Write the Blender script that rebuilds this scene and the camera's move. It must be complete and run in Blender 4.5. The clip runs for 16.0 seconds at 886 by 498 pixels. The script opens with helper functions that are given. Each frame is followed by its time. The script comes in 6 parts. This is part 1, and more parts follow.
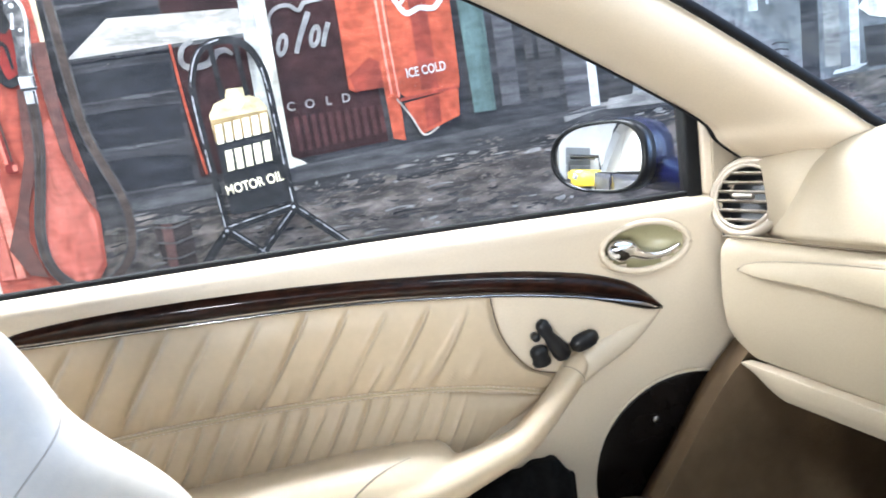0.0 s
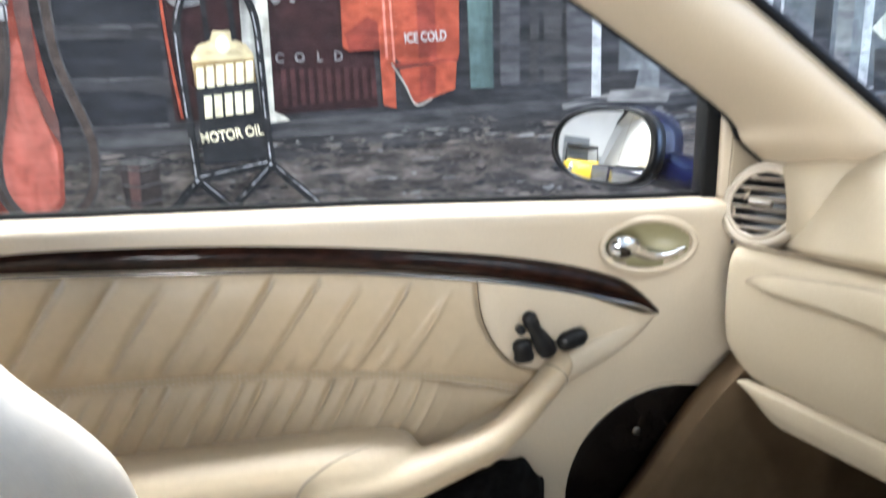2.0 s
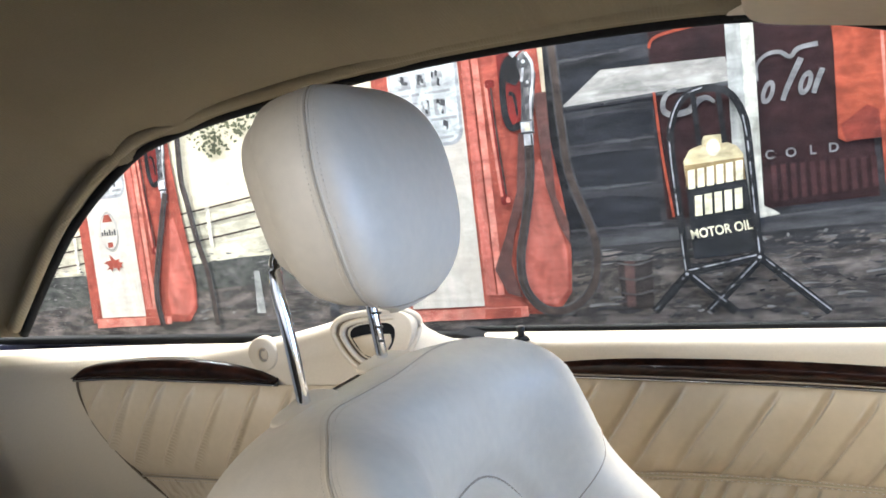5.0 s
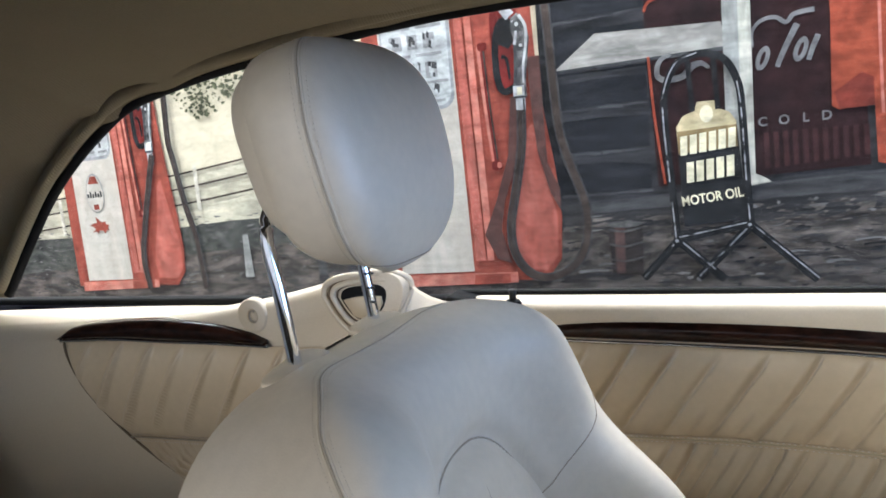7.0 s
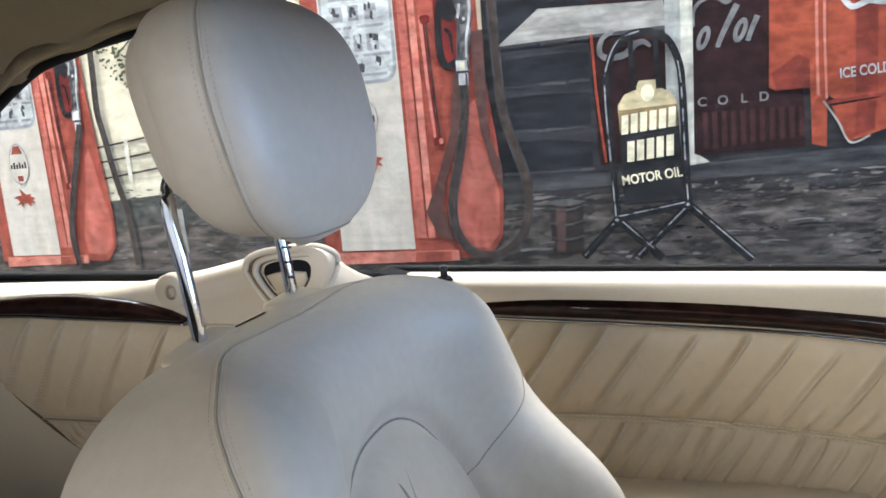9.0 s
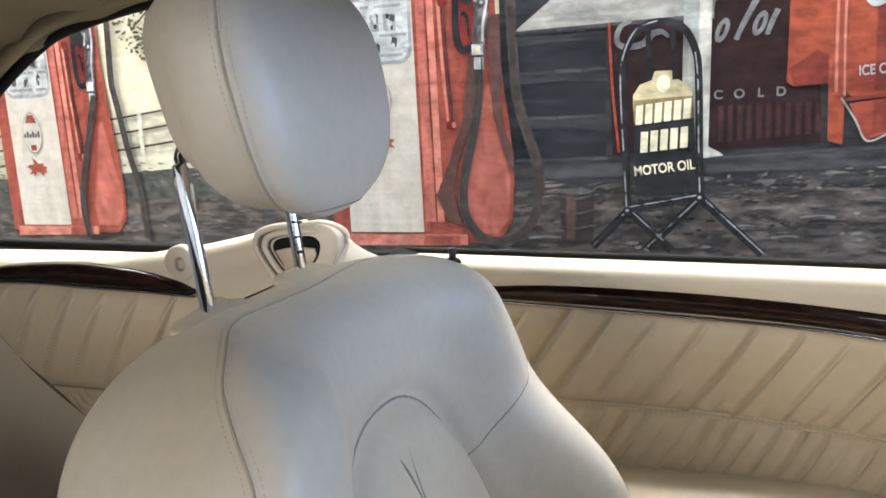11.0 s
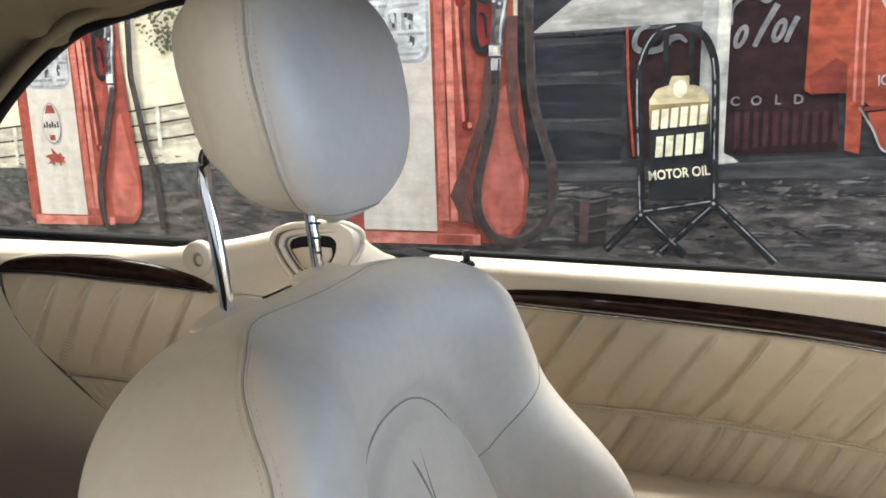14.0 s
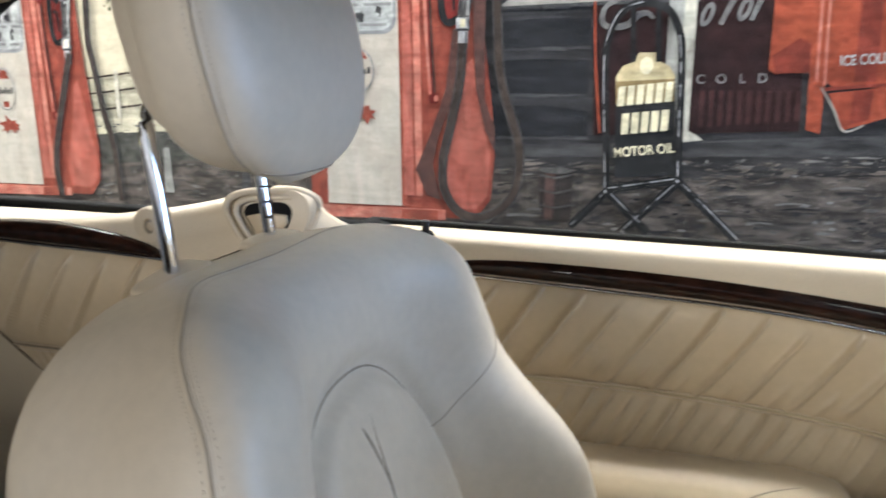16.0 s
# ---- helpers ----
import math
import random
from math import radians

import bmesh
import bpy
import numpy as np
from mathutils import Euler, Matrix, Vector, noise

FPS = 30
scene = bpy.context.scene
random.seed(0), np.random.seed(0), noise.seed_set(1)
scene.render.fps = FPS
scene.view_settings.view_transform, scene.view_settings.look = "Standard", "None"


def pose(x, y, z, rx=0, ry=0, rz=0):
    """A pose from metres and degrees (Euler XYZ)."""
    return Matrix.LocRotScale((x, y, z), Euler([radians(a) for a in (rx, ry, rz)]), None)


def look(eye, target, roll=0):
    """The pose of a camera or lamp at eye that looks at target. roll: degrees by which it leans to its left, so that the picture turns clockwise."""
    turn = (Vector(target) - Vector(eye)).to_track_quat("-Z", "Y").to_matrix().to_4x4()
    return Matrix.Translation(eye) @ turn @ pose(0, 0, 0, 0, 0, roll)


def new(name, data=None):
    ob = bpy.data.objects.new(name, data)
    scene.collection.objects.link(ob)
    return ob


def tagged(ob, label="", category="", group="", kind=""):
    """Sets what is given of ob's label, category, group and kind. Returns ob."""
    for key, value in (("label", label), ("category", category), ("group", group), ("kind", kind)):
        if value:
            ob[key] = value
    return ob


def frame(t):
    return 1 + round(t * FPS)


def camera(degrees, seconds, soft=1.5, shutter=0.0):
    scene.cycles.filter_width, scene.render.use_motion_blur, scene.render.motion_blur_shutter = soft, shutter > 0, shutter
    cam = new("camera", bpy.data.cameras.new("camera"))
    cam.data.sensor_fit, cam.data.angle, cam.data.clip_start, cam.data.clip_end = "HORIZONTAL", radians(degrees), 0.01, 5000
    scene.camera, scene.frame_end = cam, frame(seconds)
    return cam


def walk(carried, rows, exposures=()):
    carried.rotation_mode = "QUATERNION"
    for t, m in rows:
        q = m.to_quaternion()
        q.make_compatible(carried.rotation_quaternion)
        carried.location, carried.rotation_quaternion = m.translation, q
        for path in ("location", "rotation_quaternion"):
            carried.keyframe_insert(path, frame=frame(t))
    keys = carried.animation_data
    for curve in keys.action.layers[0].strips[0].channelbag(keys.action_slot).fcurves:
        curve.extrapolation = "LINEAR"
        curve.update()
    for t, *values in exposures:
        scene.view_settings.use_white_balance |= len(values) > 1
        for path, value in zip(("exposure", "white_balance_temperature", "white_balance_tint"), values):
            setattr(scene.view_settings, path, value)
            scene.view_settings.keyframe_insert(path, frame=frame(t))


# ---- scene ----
cam = camera(61.1, 16.0, soft=1.7, shutter=0.5)
PATH = [
    (0, (-0.027, -0.07, 1.135), (0.177, 1.88, 0.739), -8.0),
    (0.3, (-0.042, -0.072, 1.152), (0.106, 1.879, 0.737), -8.7),
    (0.5, (-0.041, -0.065, 1.142), (0.036, 1.896, 0.758), -8.8),
    (1, (-0.052, -0.056, 1.143), (-0.003, 1.899, 0.722), -7.9),
    (1.5, (-0.053, -0.064, 1.15), (-0.049, 1.901, 0.778), -8.0),
    (1.8, (-0.045, -0.031, 1.155), (0.139, 1.919, 0.749), -3.1),
    (2, (-0.039, 0.015, 1.112), (0.238, 1.944, 0.661), -1.0),
    (2.3, (-0.012, 0.075, 1.092), (0.166, 1.982, 0.519), -3.0),
    (2.5, (0.001, 0.114, 1.08), (0.017, 2.027, 0.497), -4.1),
    (2.7, (0.023, 0.146, 1.077), (-0.092, 2.033, 0.426), -6.0),
    (3, (0.027, 0.143, 1.094), (-0.043, 2.059, 0.525), -6.7),
    (3.2, (0.004, 0.088, 1.085), (0.021, 2.01, 0.53), -6.4),
    (3.4, (-0.017, 0.041, 1.092), (-0.152, 1.936, 0.467), -8.7),
    (3.5, (-0.023, 0.028, 1.11), (-0.203, 1.923, 0.497), -11.2),
    (3.6, (-0.035, 0.005, 1.122), (-0.257, 1.911, 0.558), -10.4),
    (3.7, (-0.04, -0.008, 1.132), (-0.223, 1.922, 0.64), -7.7),
    (4, (-0.094, -0.038, 1.167), (-0.417, 1.895, 0.768), -6.8),
    (4.2, (-0.114, -0.058, 1.178), (-0.539, 1.867, 0.838), -5.6),
    (4.5, (-0.145, -0.069, 1.189), (-0.721, 1.819, 0.868), -5.9),
    (5, (-0.163, -0.135, 1.202), (-0.976, 1.682, 1.007), -6.0),
    (7.5, (-0.172, -0.122, 1.191), (-0.937, 1.7, 0.881), -4.8),
    (8, (-0.169, -0.113, 1.187), (-0.901, 1.72, 0.861), -4.4),
    (8.5, (-0.173, -0.11, 1.183), (-0.91, 1.718, 0.842), -4.0),
    (9, (-0.161, -0.089, 1.182), (-0.824, 1.765, 0.831), -4.3),
    (9.5, (-0.161, -0.09, 1.18), (-0.836, 1.756, 0.808), -3.9),
    (12, (-0.163, -0.091, 1.177), (-0.835, 1.751, 0.781), -1.8),
    (12.5, (-0.158, -0.084, 1.177), (-0.814, 1.76, 0.767), -2.2),
    (13, (-0.158, -0.089, 1.175), (-0.81, 1.757, 0.766), -1.5),
    (13.5, (-0.162, -0.094, 1.179), (-0.849, 1.74, 0.774), -1.5),
    (14, (-0.164, -0.1, 1.186), (-0.873, 1.728, 0.792), -1.0),
    (14.5, (-0.163, -0.098, 1.182), (-0.86, 1.736, 0.793), -0.9),
    (15, (-0.163, -0.095, 1.175), (-0.859, 1.738, 0.781), -1.0),
    (15.5, (-0.163, -0.096, 1.174), (-0.852, 1.735, 0.76), -0.9),
    (15.8, (-0.168, -0.081, 1.168), (-0.846, 1.745, 0.713), -0.5),
    (16, (-0.155, -0.085, 1.171), (-0.783, 1.76, 0.721), 0.2),
]
EXPOSURES = [(0, 1.38, 5600, 10), (1.5, 1.29, 5600, 10), (2, 0.93, 5800, 10), (3, 0.68, 5900, 10), (3.6, 0.79, 5800, 10), (4, 0.86, 5700, 10), (5, 0.77, 5900, 10), (7.5, 0.12, 5750, 10), (8.5, 0.08, 5750, 10), (9, 0.27, 5850, 10), (9.5, 0.32, 5950, 10), (12, 0.34, 6250, 10), (14, 0.31, 6250, 10), (16, 0.2, 6250, 10)]
walk(cam, [(t, look(eye, target, roll)) for t, eye, target, roll in PATH], EXPOSURES)

# ---- light ----
world = bpy.data.worlds.new("world")
scene.world = world
world.use_nodes = True
sky = world.node_tree.nodes.new("ShaderNodeTexSky")
sky.sky_type, sky.sun_disc = "NISHITA", False
sky.sun_elevation, sky.sun_rotation = radians(40), radians(60)
world.node_tree.links.new(sky.outputs["Color"], world.node_tree.nodes["Background"].inputs["Color"])
world.node_tree.nodes["Background"].inputs["Strength"].default_value = 0.08


def area_lamp(name, eye, target, size, size_y, power, colour):
    data = bpy.data.lights.new(name, "AREA")
    data.shape, data.size, data.size_y, data.energy, data.color = "RECTANGLE", size, size_y, power, colour
    ob = new(name, data)
    ob.matrix_world = look(eye, target)
    return ob


# daylight in the open workshop gate ahead of the car; fill lamps added on the driver's side, in a window band
area_lamp("gate_daylight", (5.85, -0.3, 1.95), (0, 0.1, 1.2), 3.6, 2.1, 262, (0.45, 0.63, 1.0))
for wx, wide, watts in ((-4.7, 2.1, 14), (-2.2, 2.1, 150), (3.65, 2.5, 6)):
    area_lamp("window_daylight", (wx, -5.02, 1.48), (wx, 0, 1.2), wide, 0.70, watts, (1.0, 0.93, 0.83))
# fluorescent ceiling fittings; the last is added to brighten the rear wall
for lx, ly, watts in ((-1.2, -1.4, 28), (1.6, -1.4, 8), (-0.2, 1.45, 98), (-2.9, 1.45, 105), (2.6, 1.45, 18), (-4.2, -1.4, 28), (-5.4, 1.2, 60)):
    area_lamp("ceiling_fitting_light", (lx, ly, 3.30), (lx, ly, 0), 1.4, 0.32, watts, (1.0, 0.985, 0.95))
# ---- materials ----
def material(name, colour, rough=0.5, metal=0.0, second=None, scale=8.0, amount=0.5, bump=0.0, bump_scale=200.0, stretch=(1, 1, 1),
             coat=0.0, spec=0.5, fine=None, detail=6.0, bump_dist=0.002, contrast=(0.35, 0.65)):
    """A surface of two colours mixed by noise at one scale, finely mottled at another, with fine relief."""
    m = bpy.data.materials.new(name)
    m.use_nodes = True
    nt = m.node_tree
    n, l = nt.nodes, nt.links
    b = n["Principled BSDF"]
    b.inputs["Roughness"].default_value = rough
    b.inputs["Metallic"].default_value = metal
    b.inputs["Coat Weight"].default_value = coat
    b.inputs["Coat Roughness"].default_value = 0.05
    b.inputs["Specular IOR Level"].default_value = spec
    co = n.new("ShaderNodeTexCoord")
    mp = n.new("ShaderNodeMapping")
    mp.inputs["Scale"].default_value = stretch
    l.new(co.outputs["Object"], mp.inputs["Vector"])
    tex = n.new("ShaderNodeTexNoise")
    tex.inputs["Scale"].default_value, tex.inputs["Detail"].default_value = scale, detail
    l.new(mp.outputs["Vector"], tex.inputs["Vector"])
    ramp = n.new("ShaderNodeMapRange")
    ramp.inputs["From Min"].default_value, ramp.inputs["From Max"].default_value = contrast
    l.new(tex.outputs["Fac"], ramp.inputs["Value"])
    mix = n.new("ShaderNodeMix")
    mix.data_type = "RGBA"
    mix.inputs["A"].default_value = (*colour, 1)
    other = second or tuple(c * 0.9 for c in colour)
    mix.inputs["B"].default_value = (*[a * (1 - amount) + o * amount for a, o in zip(colour, other)], 1)
    l.new(ramp.outputs["Result"], mix.inputs["Factor"])
    grain = n.new("ShaderNodeTexNoise")
    grain.inputs["Scale"].default_value, grain.inputs["Detail"].default_value = (fine or bump_scale), 3
    l.new(mp.outputs["Vector"], grain.inputs["Vector"])
    mott = n.new("ShaderNodeMapRange")
    mott.inputs["To Min"].default_value, mott.inputs["To Max"].default_value = 0.9, 1.06
    l.new(grain.outputs["Fac"], mott.inputs["Value"])
    mul = n.new("ShaderNodeMix")
    mul.data_type, mul.blend_type = "RGBA", "MULTIPLY"
    mul.inputs["Factor"].default_value = 1.0
    l.new(mix.outputs["Result"], mul.inputs["A"])
    l.new(mott.outputs["Result"], mul.inputs["B"])
    l.new(mul.outputs["Result"], b.inputs["Base Color"])
    if bump:
        bp = n.new("ShaderNodeBump")
        bp.inputs["Strength"].default_value, bp.inputs["Distance"].default_value = bump, bump_dist
        l.new(grain.outputs["Fac"], bp.inputs["Height"])
        l.new(bp.outputs["Normal"], b.inputs["Normal"])
    return m


def leather(name, colour, rough=0.42):
    """Grained hide: a cell pattern for the pores, soft large wear."""
    m = material(name, colour, rough, 0, tuple(c * k for c, k in zip(colour, (0.93, 0.90, 0.85))), 5, 0.7, fine=90)
    nt = m.node_tree
    vor = nt.nodes.new("ShaderNodeTexVoronoi")
    vor.inputs["Scale"].default_value = 520
    co = nt.nodes["Texture Coordinate"]
    nt.links.new(co.outputs["Object"], vor.inputs["Vector"])
    soft = nt.nodes.new("ShaderNodeTexNoise")
    soft.inputs["Scale"].default_value, soft.inputs["Detail"].default_value = 26, 2
    nt.links.new(co.outputs["Object"], soft.inputs["Vector"])
    b1 = nt.nodes.new("ShaderNodeBump")
    b1.inputs["Strength"].default_value, b1.inputs["Distance"].default_value = 0.10, 0.0006
    nt.links.new(vor.outputs["Distance"], b1.inputs["Height"])
    b2 = nt.nodes.new("ShaderNodeBump")
    b2.inputs["Strength"].default_value, b2.inputs["Distance"].default_value = 0.10, 0.006
    nt.links.new(soft.outputs["Fac"], b2.inputs["Height"])
    nt.links.new(b1.outputs["Normal"], b2.inputs["Normal"])
    nt.links.new(b2.outputs["Normal"], nt.nodes["Principled BSDF"].inputs["Normal"])
    return m


def ribbed(name, colour):
    """Woven head lining with narrow ribs."""
    m = material(name, colour, 0.95, 0, tuple(c * 0.86 for c in colour), 3, 0.8, fine=300, spec=0.15)
    nt = m.node_tree
    w = nt.nodes.new("ShaderNodeTexWave")
    w.inputs["Scale"].default_value, w.inputs["Distortion"].default_value = 70, 0.6
    w.bands_direction = "X"
    nt.links.new(nt.nodes["Texture Coordinate"].outputs["Object"], w.inputs["Vector"])
    bp = nt.nodes.new("ShaderNodeBump")
    bp.inputs["Strength"].default_value, bp.inputs["Distance"].default_value = 0.22, 0.002
    nt.links.new(w.outputs["Fac"], bp.inputs["Height"])
    nt.links.new(bp.outputs["Normal"], nt.nodes["Principled BSDF"].inputs["Normal"])
    return m


def clear_glass(name, tint=(0.97, 0.99, 0.98), veil=0.010):
    m = bpy.data.materials.new(name)
    m.use_nodes = True
    n, l = m.node_tree.nodes, m.node_tree.links
    out = n["Material Output"]
    n.remove(n["Principled BSDF"])
    tr, gl, fr, mx = n.new("ShaderNodeBsdfTransparent"), n.new("ShaderNodeBsdfGlossy"), n.new("ShaderNodeFresnel"), n.new("ShaderNodeMixShader")
    tr.inputs["Color"].default_value = (*tint, 1)
    gl.inputs["Roughness"].default_value = 0.02
    fr.inputs["IOR"].default_value = 1.2
    l.new(fr.outputs["Fac"], mx.inputs["Fac"])
    # a faint pale haze put into the glass, lifting the darks behind it
    haze, film, patchy, much = n.new("ShaderNodeBsdfDiffuse"), n.new("ShaderNodeMixShader"), n.new("ShaderNodeTexNoise"), n.new("ShaderNodeMapRange")
    haze.inputs["Color"].default_value = (0.75, 0.75, 0.77, 1)
    patchy.inputs["Scale"].default_value, patchy.inputs["Detail"].default_value = 5, 6
    much.inputs["From Min"].default_value, much.inputs["From Max"].default_value = 0.3, 0.7
    much.inputs["To Min"].default_value, much.inputs["To Max"].default_value = veil * 0.6, veil * 1.4
    l.new(n.new("ShaderNodeTexCoord").outputs["Object"], patchy.inputs["Vector"])
    l.new(patchy.outputs["Fac"], much.inputs["Value"])
    l.new(much.outputs["Result"], film.inputs["Fac"])
    l.new(tr.outputs["BSDF"], film.inputs[1])
    l.new(haze.outputs["BSDF"], film.inputs[2])
    l.new(film.outputs["Shader"], mx.inputs[1])
    l.new(gl.outputs["BSDF"], mx.inputs[2])
    l.new(mx.outputs["Shader"], out.inputs["Surface"])
    return m


def glowing(name, colour, strength):
    m = bpy.data.materials.new(name)
    m.use_nodes = True
    b = m.node_tree.nodes["Principled BSDF"]
    b.inputs["Emission Color"].default_value = (*colour, 1)
    b.inputs["Emission Strength"].default_value = strength
    return m


CREAM = leather("cream_leather", (0.52, 0.418, 0.283))
CREAM_SEAT = leather("cream_seat_leather", (0.58, 0.515, 0.415), 0.46)
CREAM_PLASTIC = material("cream_soft_plastic", (0.60, 0.512, 0.382), 0.46, 0, (0.55, 0.465, 0.342), 3, 0.6, 0.06, 420, fine=420)
# the soft plastic again, darkened: the dashboard's shade is in this colour
DASH_SHADED = material("shaded_dash_plastic", (0.37, 0.305, 0.213), 0.58, 0, (0.335, 0.275, 0.19), 3, 0.6, 0.08, 420, fine=420)
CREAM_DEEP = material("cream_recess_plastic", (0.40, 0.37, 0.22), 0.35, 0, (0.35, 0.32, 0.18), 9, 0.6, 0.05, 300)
SEAM = material("seam_thread", (0.30, 0.25, 0.19), 0.8, 0, (0.25, 0.205, 0.15), 60, 0.6, 0.2, 500)
SOFT_SEAM = material("pale_seam_thread", (0.42, 0.365, 0.285), 0.8, 0, (0.36, 0.31, 0.24), 60, 0.6, 0.2, 500)
THREAD = material("stitch_thread", (0.58, 0.51, 0.41), 0.6, 0, (0.52, 0.455, 0.36), 80, 0.6, 0.2, 600)
GAP = material("seam_shadow_gap", (0.16, 0.12, 0.08), 0.9, 0, (0.12, 0.09, 0.06), 40, 0.5)
WOOD = material("dark_burl_wood", (0.024, 0.009, 0.0055), 0.3, 0, (0.008, 0.0035, 0.0025), 70, 1.0, 0, 160, stretch=(0.7, 1, 1.6), coat=0.4, spec=0.05, detail=9, contrast=(0.38, 0.6))
CHROME = material("chrome", (0.86, 0.87, 0.9), 0.07, 1.0, (0.75, 0.76, 0.8), 30, 0.4)
STRIP = material("brushed_strip", (0.36, 0.355, 0.36), 0.16, 1.0, (0.28, 0.275, 0.28), 60, 0.6)
SATIN = material("satin_chrome", (0.38, 0.36, 0.325), 0.36, 1.0, (0.32, 0.30, 0.27), 50, 0.5)
BLACK = material("black_plastic", (0.008, 0.008, 0.009), 0.32, 0, (0.018, 0.018, 0.018), 40, 0.6, 0.1, 500, spec=0.3)
RIM_BLACK = material("black_mirror_plastic", (0.004, 0.004, 0.0045), 0.3, 0, (0.007, 0.007, 0.007), 40, 0.6, spec=0.15)
RUBBER = material("black_rubber", (0.007, 0.007, 0.0075), 0.75, 0, (0.012, 0.012, 0.012), 30, 0.6, 0.1, 300, spec=0.12)
POCKET_DARK = material("pocket_dark_sheet", (0.0045, 0.0045, 0.0045), 0.95, 0, (0.009, 0.009, 0.009), 90, 0.8, 0.6, 700, spec=0.1)
SPEAKER = material("speaker_grille", (0.004, 0.003, 0.0027), 0.2, 0, (0.008, 0.006, 0.005), 20, 0.8, 0.08, 900, spec=0.18)
# dark, so that the floor and the unseen far trim bounce less light
CARPET = material("beige_carpet", (0.07, 0.053, 0.036), 0.97, 0, (0.045, 0.034, 0.023), 60, 0.9, 0.8, 600, spec=0.1)
# low trim; the shade down there is put into this brown
SHADED_TRIM = material("shaded_low_trim", (0.165, 0.112, 0.064), 0.85, 0, (0.125, 0.085, 0.048), 30, 0.7, 0.4, 500, spec=0.2)
LINING = ribbed("beige_head_lining", (0.222, 0.185, 0.122))
BLUE = material("midnight_blue_paint", (0.0035, 0.0045, 0.024), 0.2, 0.0, (0.0025, 0.003, 0.016), 4, 0.6, coat=0.2, spec=0.2, fine=900)
SOFT_TOP = material("dark_blue_canvas", (0.012, 0.014, 0.028), 0.9, 0, (0.02, 0.022, 0.038), 30, 0.7, 0.6, 900)
VENT_RIM = material("tan_vent_rim", (0.29, 0.245, 0.185), 0.38, 0.1, (0.24, 0.20, 0.15), 40, 0.6, 0.05, 400)
VANE = material("brown_vent_plastic", (0.16, 0.13, 0.095), 0.4, 0.1, (0.13, 0.105, 0.075), 40, 0.6, 0.05, 400)
TYRE = material("tyre_rubber", (0.015, 0.015, 0.015), 0.75, 0, (0.03, 0.03, 0.03), 20, 0.6, 0.3, 120)
GLASS = clear_glass("window_glass")
SCREEN = clear_glass("windscreen_glass", (0.90, 0.97, 0.95))
MIRROR = material("mirror_silver", (0.9, 0.91, 0.92), 0.015, 1.0, (0.88, 0.89, 0.9), 3, 0.3)
WHITE_WALL = material("white_wall_paint", (0.78, 0.77, 0.74), 0.7, 0, (0.70, 0.69, 0.66), 1.4, 0.8, 0.25, 90)
CEILING = material("white_ceiling_board", (0.76, 0.75, 0.72), 0.85, 0, (0.70, 0.69, 0.66), 2, 0.8, 0.2, 60)
FLOOR = material("grey_concrete_floor", (0.17, 0.165, 0.16), 0.42, 0, (0.12, 0.118, 0.115), 1.6, 0.9, 0.15, 60)
GREY_DOOR = material("grey_metal_door", (0.23, 0.24, 0.25), 0.5, 0, (0.19, 0.2, 0.21), 3, 0.7, 0.1, 200)
YELLOW = material("yellow_car_paint", (0.78, 0.55, 0.03), 0.25, 0, (0.7, 0.48, 0.02), 3, 0.6, coat=0.8)
LAMP_GLOW = glowing("fluorescent_diffuser", (1.0, 0.96, 0.88), 7.0)


def paint(name, colour, second=None, scale=14, amount=0.8, stretch=(1, 1, 1), contrast=(0.3, 0.7), mottle=1.0):
    """Wall paint laid on by brush over canvas: uneven strokes, and the shading of faint level creases of the cloth, put
    into the colour.
    """
    m = material("mural_" + name, colour, 0.7, 0, second or tuple(c * 0.7 for c in colour), scale, amount, 0.12, 200, stretch, fine=200, spec=0.1, contrast=contrast)
    nt = m.node_tree
    b = nt.nodes["Principled BSDF"]
    last = b.inputs["Base Color"].links[0].from_socket
    for size, way, lo, hi, warp in ((7, (1.2 * stretch[0], 1, 1.2 * stretch[2]), 0.66, 1.3, 1.6), (34, (0.7, 1, 1.6), 0.82, 1.18, 0.8), (9, (0.12, 1, 4.0), 0.84, 1.14, 0.0)):
        mp = nt.nodes.new("ShaderNodeMapping")
        mp.inputs["Scale"].default_value = way
        nt.links.new(nt.nodes["Texture Coordinate"].outputs["Object"], mp.inputs["Vector"])
        no = nt.nodes.new("ShaderNodeTexNoise")
        no.inputs["Scale"].default_value, no.inputs["Detail"].default_value, no.inputs["Distortion"].default_value = size, 5, warp
        nt.links.new(mp.outputs["Vector"], no.inputs["Vector"])
        mr = nt.nodes.new("ShaderNodeMapRange")
        mr.inputs["From Min"].default_value, mr.inputs["From Max"].default_value = 0.3, 0.7
        mr.inputs["To Min"].default_value, mr.inputs["To Max"].default_value = 1 + (lo - 1) * mottle, 1 + (hi - 1) * mottle
        nt.links.new(no.outputs["Fac"], mr.inputs["Value"])
        mx = nt.nodes.new("ShaderNodeMix")
        mx.data_type, mx.blend_type = "RGBA", "MULTIPLY"
        mx.inputs["Factor"].default_value = 1.0
        nt.links.new(last, mx.inputs["A"])
        nt.links.new(mr.outputs["Result"], mx.inputs["B"])
        last = mx.outputs["Result"]
    nt.links.new(last, b.inputs["Base Color"])
    return m


